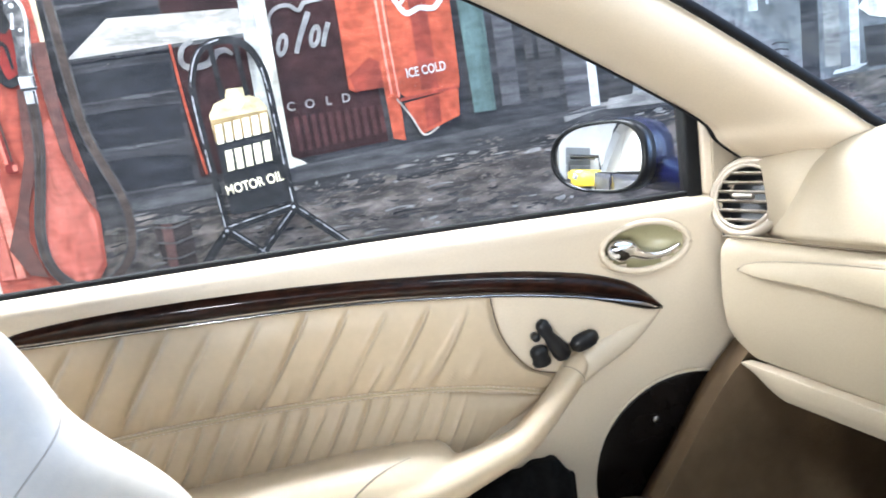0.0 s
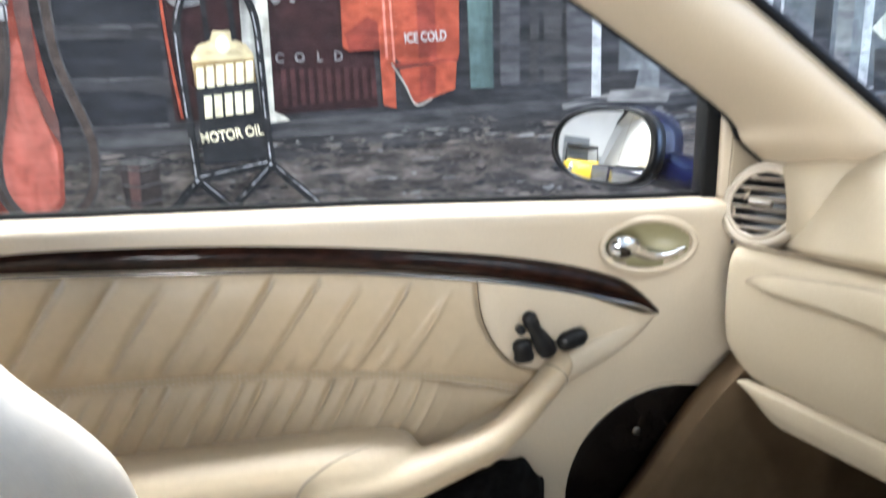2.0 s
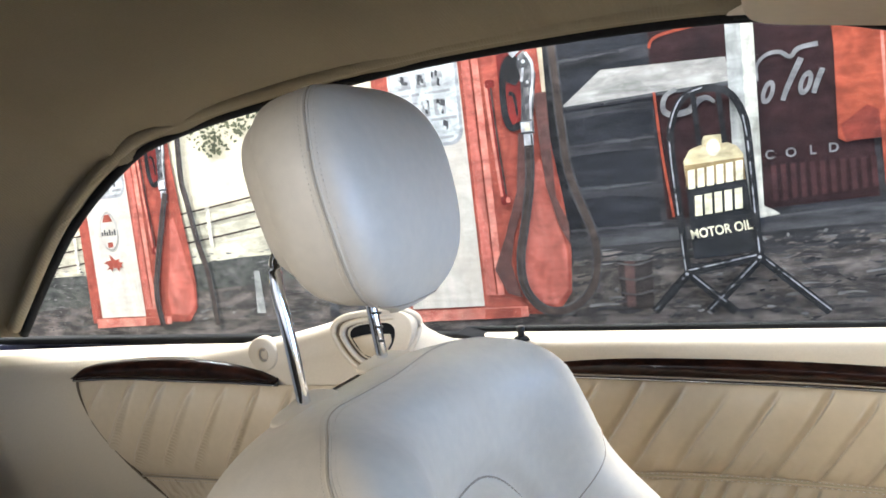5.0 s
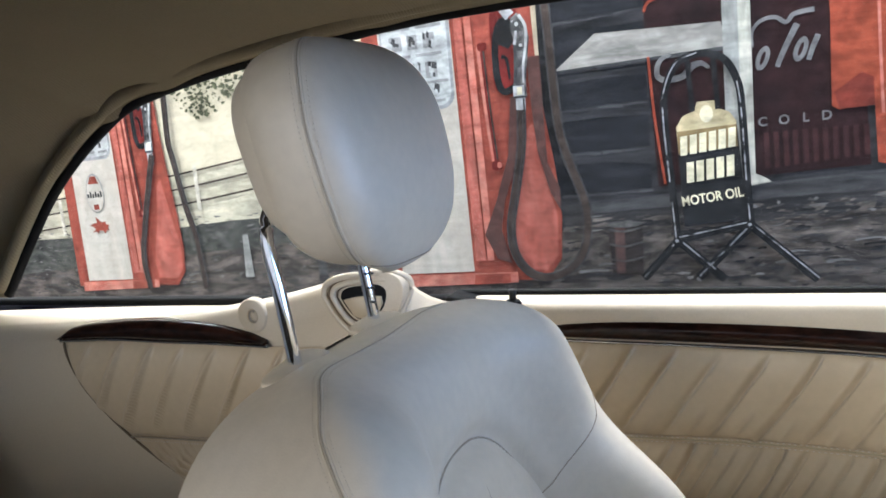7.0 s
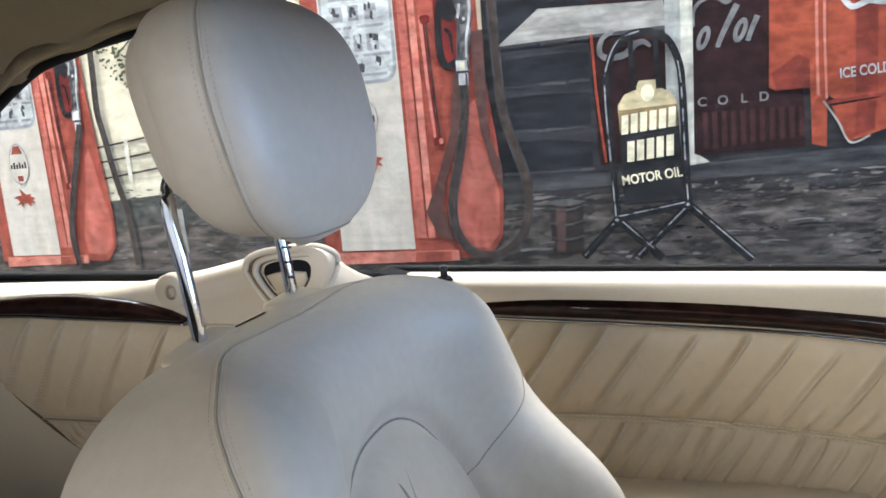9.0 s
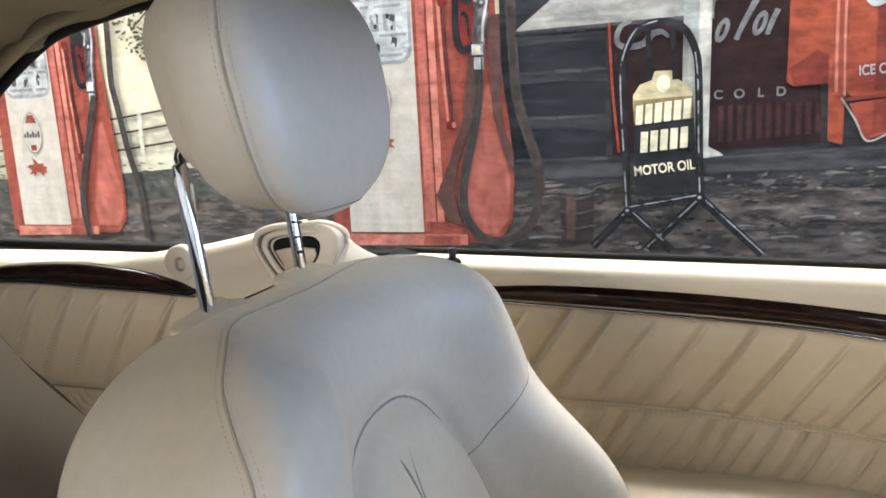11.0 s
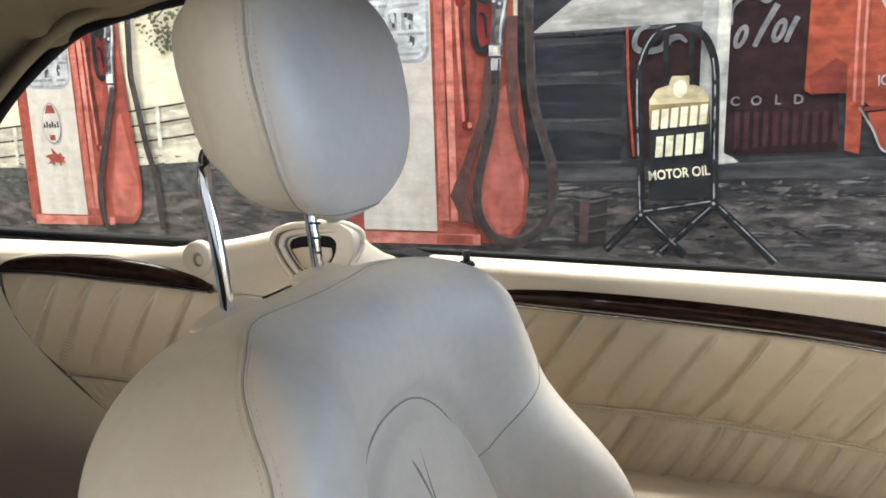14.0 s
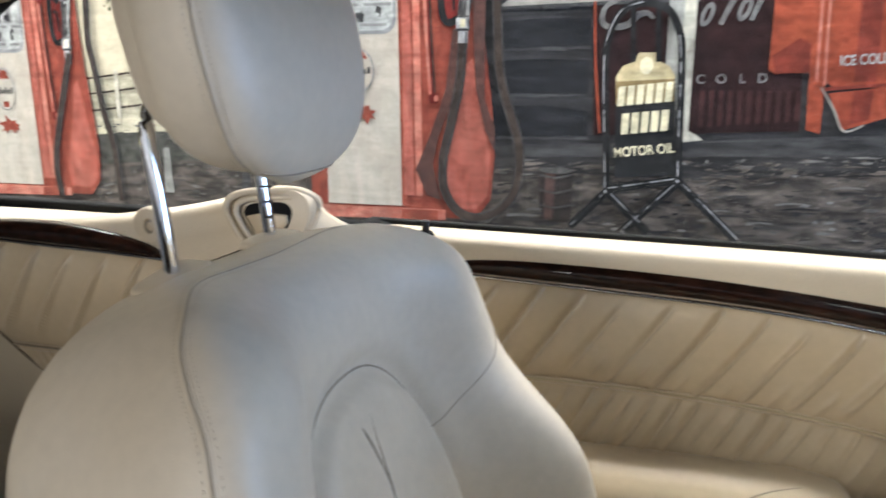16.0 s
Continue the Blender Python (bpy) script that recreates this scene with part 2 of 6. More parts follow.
P_SKY = paint("pale_sky", (0.60, 0.54, 0.40), (0.52, 0.46, 0.33), 3, mottle=0.4)
P_FIELD = paint("pale_field", (0.52, 0.48, 0.36), (0.34, 0.32, 0.25), 9, 0.8, (0.4, 1, 2))
P_SCRUB = paint("dark_scrub", (0.035, 0.038, 0.035), (0.13, 0.13, 0.115), 22, 0.9, (0.7, 1, 1.5))
P_GROUND = paint("gravel_road", (0.050, 0.044, 0.041), (0.16, 0.135, 0.118), 17, 0.95, (0.55, 1, 1.9), (0.42, 0.64))
P_STORE = paint("grey_store_front", (0.15, 0.155, 0.158), (0.075, 0.078, 0.082), 6, 0.95, (1.6, 1, 0.7))
P_BOARDDARK = paint("blue_black_board", (0.0085, 0.009, 0.0115), (0.030, 0.031, 0.036), 9, 0.9, (0.4, 1, 2.4))
P_GRIT = paint("road_grit", (0.145, 0.122, 0.106), (0.085, 0.073, 0.066), 60)
P_DARKGRIT = paint("dark_grit", (0.05, 0.048, 0.048), (0.10, 0.095, 0.09), 60)
P_BAND = paint("dark_road_edge", (0.014, 0.014, 0.016), (0.06, 0.057, 0.057), 9, 0.9, (0.3, 1, 4))
P_KERBBAND = paint("worn_kerb", (0.062, 0.061, 0.063), (0.026, 0.026, 0.028), 12, 0.95, (0.5, 1, 2.6), (0.4, 0.62))
P_KERB = paint("pale_kerb", (0.22, 0.21, 0.20), (0.08, 0.078, 0.076), 18, 0.9, (0.6, 1, 2))
P_SHED = paint("dark_shed_boards", (0.011, 0.0115, 0.013), (0.052, 0.051, 0.055), 8, 0.9, (0.5, 1, 3))
P_PLANK = paint("board_edge", (0.085, 0.083, 0.086), (0.03, 0.03, 0.034), 18, 0.9, (0.4, 1, 3))
P_RED = paint("pump_red", (0.275, 0.070, 0.047), (0.19, 0.042, 0.030), 9, 0.9, (1.6, 1, 0.6))
P_REDLIGHT = paint("pale_red_edge", (0.50, 0.21, 0.16), (0.42, 0.10, 0.07), 20)
P_SALMON = paint("salmon_red", (0.38, 0.125, 0.095), (0.31, 0.07, 0.05), 9, 0.8, (1.6, 1, 0.6))
P_REDDARK = paint("dark_red_shade", (0.16, 0.022, 0.018), (0.09, 0.016, 0.015), 20)
P_WHITE = paint("pump_white", (0.49, 0.465, 0.405), (0.44, 0.375, 0.315), 7, 0.8, (1.2, 1, 0.6), mottle=0.4)
P_PANEL = paint("dial_panel", (0.44, 0.45, 0.44), (0.33, 0.34, 0.34), 8)
P_PANELRIM = paint("dial_rim", (0.22, 0.23, 0.24), (0.33, 0.33, 0.33), 20)
P_INK = paint("black_lettering", (0.03, 0.03, 0.033), (0.09, 0.09, 0.09), 40)
P_GREYINK = paint("grey_lettering", (0.2, 0.2, 0.2), (0.3, 0.3, 0.3), 40)
P_STEEL = paint("nozzle_steel", (0.52, 0.52, 0.53), (0.14, 0.14, 0.15), 30, 0.9)
P_NOZZLE = paint("nozzle_grey", (0.17, 0.165, 0.16), (0.045, 0.045, 0.047), 34, 1.0, contrast=(0.4, 0.6))
P_HOSE = paint("hose_brown", (0.030, 0.023, 0.020), (0.075, 0.055, 0.046), 26, 0.8)
P_HOSEPALE = paint("hose_shade", (0.10, 0.045, 0.038), (0.065, 0.042, 0.038), 26, 0.8)
P_COLA = paint("machine_dark_red", (0.031, 0.0125, 0.0125), (0.016, 0.0095, 0.0105), 7, 0.9)
P_COLARIB = paint("machine_rib", (0.060, 0.024, 0.023), (0.030, 0.015, 0.016), 20)
P_ORANGE = paint("machine_orange_red", (0.295, 0.066, 0.034), (0.20, 0.040, 0.023), 7, 0.9)
P_BROWN = paint("shade_brown_red", (0.13, 0.03, 0.022), (0.22, 0.04, 0.025), 16)
P_CREAM = paint("cream_board", (0.52, 0.44, 0.27), (0.42, 0.34, 0.19), 16)
P_LETTER = paint("cream_letters", (0.74, 0.68, 0.48), (0.62, 0.56, 0.38), 30)
P_CHALK = paint("white_letters", (0.45, 0.45, 0.44), (0.32, 0.32, 0.315), 24)
P_FADED = paint("faded_script", (0.21, 0.205, 0.20), (0.12, 0.115, 0.115), 24)
P_BOARD = paint("black_board", (0.012, 0.013, 0.015), (0.032, 0.032, 0.034), 20)
P_TAN = paint("tan_board", (0.24, 0.17, 0.08), (0.14, 0.10, 0.05), 20)
P_TUBE = paint("black_tube", (0.009, 0.0092, 0.010), (0.026, 0.026, 0.027), 30)
P_GLINT = paint("tube_glint", (0.30, 0.30, 0.31), (0.02, 0.02, 0.021), 32, 1.0, contrast=(0.44, 0.56))
P_POLE = paint("grey_pole", (0.32, 0.32, 0.30), (0.21, 0.21, 0.195), 14, 0.8, (2, 1, 0.5))
P_POLEPALE = paint("pale_pole_edge", (0.50, 0.48, 0.41), (0.38, 0.365, 0.31), 18, 0.8, (2, 1, 0.5))
P_AWNING = paint("awning_grey", (0.32, 0.30, 0.27), (0.20, 0.19, 0.175), 9, 0.9, (0.6, 1, 2))
P_TEAL = paint("teal_post", (0.075, 0.11, 0.105), (0.045, 0.068, 0.065), 10, 0.9, (2, 1, 0.5))
P_DRUM = paint("rusty_drum", (0.034, 0.026, 0.024), (0.018, 0.017, 0.017), 22)
P_DRUMRED = paint("rust_red", (0.085, 0.046, 0.040), (0.045, 0.028, 0.026), 22)
P_LEAF = paint("dark_leaves", (0.05, 0.055, 0.035), (0.14, 0.14, 0.08), 40)
P_FENCE = paint("fence_white", (0.62, 0.58, 0.48), (0.45, 0.42, 0.35), 30)

# ---- building helpers ----
def thing(name, label, category, at=(0, 0, 0), group="", kind=""):
    ob = new(name)
    ob.location = at
    ob.empty_display_size = 0.05
    return tagged(ob, label, category, group, kind)


def part(name, bm, mat, parent=None, label="", smooth=True):
    """Links a bmesh, given in world places, as one mesh under its thing."""
    me = bpy.data.meshes.new(name)
    for f in bm.faces:
        f.smooth = smooth
    bm.to_mesh(me)
    bm.free()
    me.materials.append(mat)
    ob = new(name, me)
    if parent is not None:
        ob.parent = parent
        ob.matrix_parent_inverse = Matrix.Translation(-parent.location)
    if label:
        ob["label"] = label
    return ob


def lerp(a, b, t):
    return a + (b - a) * t


def step(a, b, x):
    t = min(1.0, max(0.0, (x - a) / (b - a)))
    return t * t * (3 - 2 * t)


def curve_z(points, x):
    """The height of a smooth curve through (x, z) points, in order of x."""
    if x <= points[0][0]:
        return points[0][1]
    for i in range(len(points) - 1):
        (x0, z0), (x1, z1) = points[i], points[i + 1]
        if x <= x1:
            m0 = (z1 - points[i - 1][1]) / (x1 - points[i - 1][0]) if i else (z1 - z0) / (x1 - x0)
            m1 = (points[i + 2][1] - z0) / (points[i + 2][0] - x0) if i + 2 < len(points) else (z1 - z0) / (x1 - x0)
            h, t = x1 - x0, (x - x0) / (x1 - x0)
            return (2 * t**3 - 3 * t**2 + 1) * z0 + (t**3 - 2 * t**2 + t) * h * m0 + (3 * t**2 - 2 * t**3) * z1 + (t**3 - t**2) * h * m1
    return points[-1][1]


def spline(points, n):
    """n points along a smooth curve through the given ones."""
    pts = [Vector(p) for p in points]
    out = []
    for i in range(n):
        s = i / (n - 1) * (len(pts) - 1)
        k = min(int(s), len(pts) - 2)
        t = s - k
        p0, p1, p2, p3 = pts[max(k - 1, 0)], pts[k], pts[k + 1], pts[min(k + 2, len(pts) - 1)]
        out.append(0.5 * (2 * p1 + (p2 - p0) * t + (2 * p0 - 5 * p1 + 4 * p2 - p3) * t * t + (3 * p1 - p0 - 3 * p2 + p3) * t**3))
    return out


def sheet(fn, nu, nv, back=None, closed_u=False):
    """A surface from fn(u, v), given thickness by the vector back."""
    bm = bmesh.new()
    cols = nu if closed_u else nu + 1
    front = [[bm.verts.new(fn(i / nu, j / nv)) for j in range(nv + 1)] for i in range(cols)]
    for i in range(nu):
        a, b = front[i], front[(i + 1) % cols]
        for j in range(nv):
            bm.faces.new((a[j], b[j], b[j + 1], a[j + 1]))
    if back is not None:
        off = Vector(back)
        rear = [[bm.verts.new(v.co + off) for v in col] for col in front]
        for i in range(nu):
            for j in range(nv):
                bm.faces.new((rear[i][j], rear[i][j + 1], rear[i + 1][j + 1], rear[i + 1][j]))
        ring = [front[i][0] for i in range(nu + 1)] + [front[nu][j] for j in range(1, nv + 1)] + [front[i][nv] for i in range(nu - 1, -1, -1)] + [front[0][j] for j in range(nv - 1, 0, -1)]
        ring2 = [rear[i][0] for i in range(nu + 1)] + [rear[nu][j] for j in range(1, nv + 1)] + [rear[i][nv] for i in range(nu - 1, -1, -1)] + [rear[0][j] for j in range(nv - 1, 0, -1)]
        for k in range(len(ring)):
            q = (k + 1) % len(ring)
            bm.faces.new((ring[k], ring2[k], ring2[q], ring[q]))
    bmesh.ops.recalc_face_normals(bm, faces=bm.faces)
    return bm


def tube(points, radius, seg=10, flat=None, caps=True, bm=None):
    """A round bar along points; radius is one number or one per point; flat squeezes it along a vector."""
    bm = bm or bmesh.new()
    pts = [Vector(p) for p in points]
    rad = radius if hasattr(radius, "__len__") else [radius] * len(pts)
    rings = []
    up = Vector((0, 0, 1))
    for i, p in enumerate(pts):
        d = (pts[min(i + 1, len(pts) - 1)] - pts[max(i - 1, 0)]).normalized()
        side = d.cross(up)
        if side.length < 0.2:
            side = d.cross(Vector((0, 1, 0)))
        side.normalize()
        other = side.cross(d).normalized()
        ring = []
        for k in range(seg):
            a = 2 * math.pi * k / seg
            off = (side * math.cos(a) + other * math.sin(a)) * rad[i]
            if flat is not None:
                f = Vector(flat[0])
                off -= f * off.dot(f) * (1 - flat[1])
            ring.append(bm.verts.new(p + off))
        rings.append(ring)
    for a, b in zip(rings, rings[1:]):
        for k in range(seg):
            q = (k + 1) % seg
            bm.faces.new((a[k], a[q], b[q], b[k]))
    if caps:
        bm.faces.new(rings[0][::-1])
        bm.faces.new(rings[-1])
    bmesh.ops.recalc_face_normals(bm, faces=bm.faces)
    return bm


def block(lo, hi, bevel=0.0, seg=2):
    bm = bmesh.new()
    bmesh.ops.create_cube(bm, size=1)
    lo, hi = Vector(lo), Vector(hi)
    for v in bm.verts:
        v.co = Vector([(lo[i] + hi[i]) / 2 + v.co[i] * (hi[i] - lo[i]) for i in range(3)])
    if bevel:
        bmesh.ops.bevel(bm, geom=list(bm.edges), offset=bevel, segments=seg, affect="EDGES", profile=0.5)
    return bm


def facing(bm, way):
    """Turns all faces towards a direction."""
    for f in bm.faces:
        f.normal_update()
        if f.normal.dot(Vector(way)) < 0:
            f.normal_flip()
    return bm


def moved(bm, m):
    bm.transform(m)
    return bm


def plate(outline, thick, axis="y", at=0.0, bevel=0.0):
    """A flat plate with the given outline: (x, z) pairs at y = at, growing towards +y (or (x, y) at z for axis z; (y, z) at x for axis x)."""
    bm = bmesh.new()
    place = {"y": lambda p, d: (p[0], at + d, p[1]), "z": lambda p, d: (p[0], p[1], at + d), "x": lambda p, d: (at + d, p[0], p[1])}[axis]
    a = [bm.verts.new(place(p, 0)) for p in outline]
    b = [bm.verts.new(place(p, thick)) for p in outline]
    bm.faces.new(a)
    bm.faces.new(b[::-1])
    for k in range(len(a)):
        q = (k + 1) % len(a)
        bm.faces.new((a[q], a[k], b[k], b[q]))
    bmesh.ops.recalc_face_normals(bm, faces=bm.faces)
    if bevel:
        bmesh.ops.bevel(bm, geom=[e for e in bm.edges], offset=bevel, segments=2, affect="EDGES", profile=0.5)
    return bm


def ellipse(cx, cz, a, b, n=32, tilt=0.0, power=2.0):
    out = []
    for k in range(n):
        t = 2 * math.pi * k / n
        c, s = math.cos(t), math.sin(t)
        x, z = a * math.copysign(abs(c) ** (2 / power), c), b * math.copysign(abs(s) ** (2 / power), s)
        ca, sa = math.cos(tilt), math.sin(tilt)
        out.append((cx + x * ca - z * sa, cz + x * sa + z * ca))
    return out


def text_mesh(body, size):
    """The outline of a word as a flat bmesh in the xy plane, centred."""
    cu = bpy.data.curves.new("word", "FONT")
    cu.body, cu.size, cu.align_x, cu.align_y = body, size, "CENTER", "CENTER"
    cu.offset = 0.022 * size
    ob = new("word", cu)
    bpy.context.view_layer.update()
    me = bpy.data.meshes.new_from_object(ob.evaluated_get(bpy.context.evaluated_depsgraph_get()))
    bpy.data.objects.remove(ob)
    bm = bmesh.new()
    bm.from_mesh(me)
    bpy.data.meshes.remove(me)
    return bm

# ---- the workshop hall ----
def hall_wall(name, lo, hi, mat=WHITE_WALL):
    return tagged(part(name, block(lo, hi), mat, smooth=False), "white painted workshop wall with faint marks", "wall", kind="structure")


tagged(part("floor", block((-9.5, -5, -0.1), (6.2, 2.3, 0)), FLOOR, smooth=False), "worn grey concrete workshop floor", "floor", kind="structure")
tagged(part("ceiling", block((-9.5, -5, 3.4), (6.2, 2.3, 3.5)), CEILING, smooth=False), "white boarded workshop ceiling", "ceiling", kind="structure")
hall_wall("wall_north", (-9.5, 2.16, 0), (6.2, 2.3, 3.4))
# the south wall has a long window band, added unseen for the fill lamps
hall_wall("wall_south", (-9.5, -5.14, 0), (6.2, -5, 1.06))
hall_wall("wall_south_lintel", (-9.5, -5.14, 1.90), (6.2, -5, 3.4))
for wa, wb in ((-9.5, -5.8), (-3.6, -3.3), (-1.1, 2.3), (5.0, 6.2)):
    hall_wall("wall_south_pier", (wa, -5.14, 1.06), (wb, -5, 1.90))
for k, (wa, wb) in enumerate(((-5.8, -3.6), (-3.3, -1.1), (2.3, 5.0))):
    win = thing("window_%d" % (k + 1), "white framed window, added unseen to house a fill lamp", "window", ((wa + wb) / 2, -5.07, 1.06), kind="structure")
    for x0, x1, z0, z1 in ((wa, wb, 1.06, 1.12), (wa, wb, 1.84, 1.90), (wa, wa + 0.06, 1.12, 1.84), (wb - 0.06, wb, 1.12, 1.84), ((wa + wb) / 2 - 0.03, (wa + wb) / 2 + 0.03, 1.12, 1.84)):
        part("window_frame", block((x0, -5.11, z0), (x1, -5.05, z1), 0.008), WHITE_WALL, win)
hall_wall("wall_west", (-9.64, -5, 0), (-9.5, 2.3, 3.4))
# the front wall has the open gate
hall_wall("wall_east_side", (6.0, 1.6, 0), (6.2, 2.16, 3.4))
hall_wall("wall_east_corner", (6.0, -5, 0), (6.2, -2.2, 3.4))
hall_wall("wall_east_lintel", (6.0, -2.2, 3.05), (6.2, 1.6, 3.4))
tagged(part("ground", block((6.2, -40, -0.12), (60, 40, -0.02)), FLOOR, smooth=False), "grey paved yard outside the gate", "ground", kind="structure")

# the last of these is an added fitting that lights the rear wall
for lx, ly in ((-1.2, -1.4), (1.6, -1.4), (-0.2, 1.45), (-2.9, 1.45), (2.6, 1.45), (-4.2, -1.4), (-5.4, 1.2)):
    lamp = thing("ceiling_light", "long white fluorescent fitting on the workshop ceiling", "ceiling light", (lx, ly, 3.4), "workshop ceiling lights")
    part("housing", block((lx - 0.75, ly - 0.2, 3.35), (lx + 0.75, ly + 0.2, 3.4), 0.01), WHITE_WALL, lamp)
    part("diffuser", block((lx - 0.71, ly - 0.17, 3.325), (lx + 0.71, ly + 0.17, 3.349), 0.008), LAMP_GLOW, lamp, "glowing diffuser")

# grey sectional door in the rear wall
gate = thing("sectional_door", "grey closed sectional door in the white rear wall", "door", (-9.5, 1.25, 0), kind="structure")
part("frame", block((-9.5, 0.25, 0), (-9.46, 1.85, 2.05), 0.01), WHITE_WALL, gate)
for k in range(5):
    part("panel", block((-9.48, 0.35, 0.03 + k * 0.39), (-9.43, 1.75, 0.40 + k * 0.39), 0.012), GREY_DOOR, gate)


def far_car(at):
    x, y = at
    car = thing("yellow_car", "yellow open off-road car with black windscreen frame", "car", (x, y, 0))
    part("body", block((x - 1.6, y - 0.75, 0.45), (x + 0.6, y + 0.75, 0.98), 0.08, 3), YELLOW, car)
    part("bonnet", block((x + 0.55, y - 0.6, 0.5), (x + 1.7, y + 0.6, 1.0), 0.08, 3), YELLOW, car)
    bm = tube([(x + 0.62, y - 0.68, 0.95), (x + 0.45, y - 0.64, 1.45), (x + 0.45, y + 0.64, 1.45), (x + 0.62, y + 0.68, 0.95)], 0.045, 8)
    part("windscreen_frame", bm, BLACK, car)
    part("roof", block((x - 1.5, y - 0.66, 1.44), (x + 0.45, y + 0.66, 1.52), 0.03), BLACK, car)
    for sx in (-1.1, 1.1):
        for sy in (-0.72, 0.62):
            w = part("tyre", tube([(x + sx, y + sy - 0.05, 0.36), (x + sx, y + sy + 0.15, 0.36)], 0.36, 20), TYRE, car)
            part("rim", tube([(x + sx, y + sy - 0.06, 0.36), (x + sx, y + sy + 0.16, 0.36)], 0.2, 16), SATIN, w)
    for sy in (-0.42, 0.42):
        part("headlight", tube([(x + 1.69, y + sy, 0.8), (x + 1.73, y + sy, 0.8)], 0.09, 16), CHROME, car)
    part("wing_mirror", block((x + 0.3, y - 0.95, 1.02), (x + 0.38, y - 0.77, 1.18), 0.02), BLACK, car)
    return car


far_car((-7.72, 0.8))

# ---- the painted wall behind the car ----
MY = 2.13
mural = thing("painted_mural", "hand-painted mural of an old petrol station on canvas", "mural", (-0.8, MY, 0))
LAYER = 0.0009
lay = iter(range(100000))


def flat(name, outline, mat, layer, label="", bm=None):
    """A painted patch, lying flat on the canvas."""
    bm = bm or bmesh.new()
    layer += 0.0012 * next(lay)
    bm.faces.new([bm.verts.new((x, MY - LAYER * layer, z)) for x, z in outline])
    for f in bm.faces:
        if f.normal.y > 0:
            f.normal_flip()
    return part(name, bm, mat, mural, label, False)


def ribbon(bm, points, width, layer, n=24):
    pts = spline([(x, 0, z) for x, z in points], n) if len(points) > 2 else [Vector((x, 0, z)) for x, z in points]
    wid = width if hasattr(width, "__len__") else [width] * 2
    last = None
    layer += 0.0012 * next(lay)
    for i, p in enumerate(pts):
        d = (pts[min(i + 1, len(pts) - 1)] - pts[max(i - 1, 0)]).normalized()
        w = lerp(wid[0], wid[1], i / (len(pts) - 1)) / 2
        side = Vector((-d.z, 0, d.x)) * w
        pair = [bm.verts.new((q.x, MY - LAYER * (layer + 0.3 * i / len(pts)), q.z)) for q in (p - side, p + side)]
        if last:
            bm.faces.new((last[0], pair[0], pair[1], last[1]))
        last = pair


def stroke(name, points, width, mat, layer, label="", n=24):
    bm = bmesh.new()
    ribbon(bm, points, width, layer, n)
    return part(name, bm, mat, mural, label, False)


def rect(x0, z0, x1, z1):
    return [(x0, z0), (x1, z0), (x1, z1), (x0, z1)]


def rounded(x0, z0, x1, z1, r, n=5):
    out = []
    for cx, cz, a0 in ((x1 - r, z1 - r, 0), (x0 + r, z1 - r, 90), (x0 + r, z0 + r, 180), (x1 - r, z0 + r, 270)):
        out += [(cx + r * math.cos(radians(a0 + 90 * k / n)), cz + r * math.sin(radians(a0 + 90 * k / n))) for k in range(n + 1)]
    return out


part("canvas", block((-4.2, MY, 0.02), (3.6, MY + 0.012, 2.7)), P_SKY, mural, "pale painted sky on canvas", False)
flat("field", [(-4.2, 0.92), (-1.25, 0.92), (-1.25, 1.25), (-2.1, 1.17), (-2.95, 1.10), (-4.2, 1.05)], P_FIELD, 1)
flat("scrub", [(-4.2, 0.6), (-0.7, 0.6), (-0.7, 0.93), (-1.4, 0.985), (-2.0, 0.975), (-2.5, 0.94), (-4.2, 0.93)], P_SCRUB, 2)
flat("ground", [(-4.2, 0.03), (3.6, 0.03), (3.6, 1.13), (1.0, 1.045), (0.6, 1.02), (-0.16, 0.985), (-0.75, 0.95), (-4.2, 0.72)], P_GROUND, 3)
# the dark shed
flat("shed", [(-0.78, 0.962), (-0.16, 0.99), (0.6, 1.03), (1.0, 1.055), (3.6, 1.14), (3.6, 2.7), (-0.78, 2.7)], P_SHED, 4)
flat("road_edge", [(-0.78, 0.885), (-0.17, 0.892), (0.27, 0.917), (0.7, 0.955), (1.4, 0.99), (1.4, 1.045), (0.7, 1.005), (0.27, 0.975), (-0.17, 0.956), (-0.78, 0.932)], P_BAND, 5)
flat("kerb_band", [(-0.78, 0.930), (-0.17, 0.954), (0.27, 0.973), (0.7, 1.003), (1.4, 1.043), (1.4, 1.08), (0.7, 1.045), (0.27, 1.024), (-0.17, 0.998), (-0.78, 0.962)], P_KERBBAND, 5.1)
r = random.Random(3)
BOARD_Z = (0.985, 1.108, 1.24, 1.352, 1.497, 1.60, 1.72)
for z0, z1 in zip(BOARD_Z, BOARD_Z[1:]):
    # each board is darkest under the one above, with a pale worn lower edge
    flat("shed_board", [(-0.745, z0 + 0.012), (-0.47, z0 + 0.017), (-0.47, z1 - 0.030 + r.uniform(-0.01, 0.01)), (-0.6, z1 - 0.02), (-0.745, z1 - 0.026 + r.uniform(-0.01, 0.01))], P_BOARDDARK, 4.6)
    x = -0.738
    while x < -0.49:
        w = r.uniform(0.03, 0.10)
        tall = r.uniform(0.003, 0.010)
        stroke("plank_edge", [(x, z0 + 0.004 + 0.02 * (x + 0.74)), (x + w * 0.5, z0 + 0.006 + 0.02 * (x + 0.74)), (min(x + w, -0.47), z0 + 0.004 + 0.02 * (x + 0.74))], (tall, tall * r.uniform(0.3, 1.1)), P_PLANK, 5)
        x += w * r.uniform(0.7, 1.1)
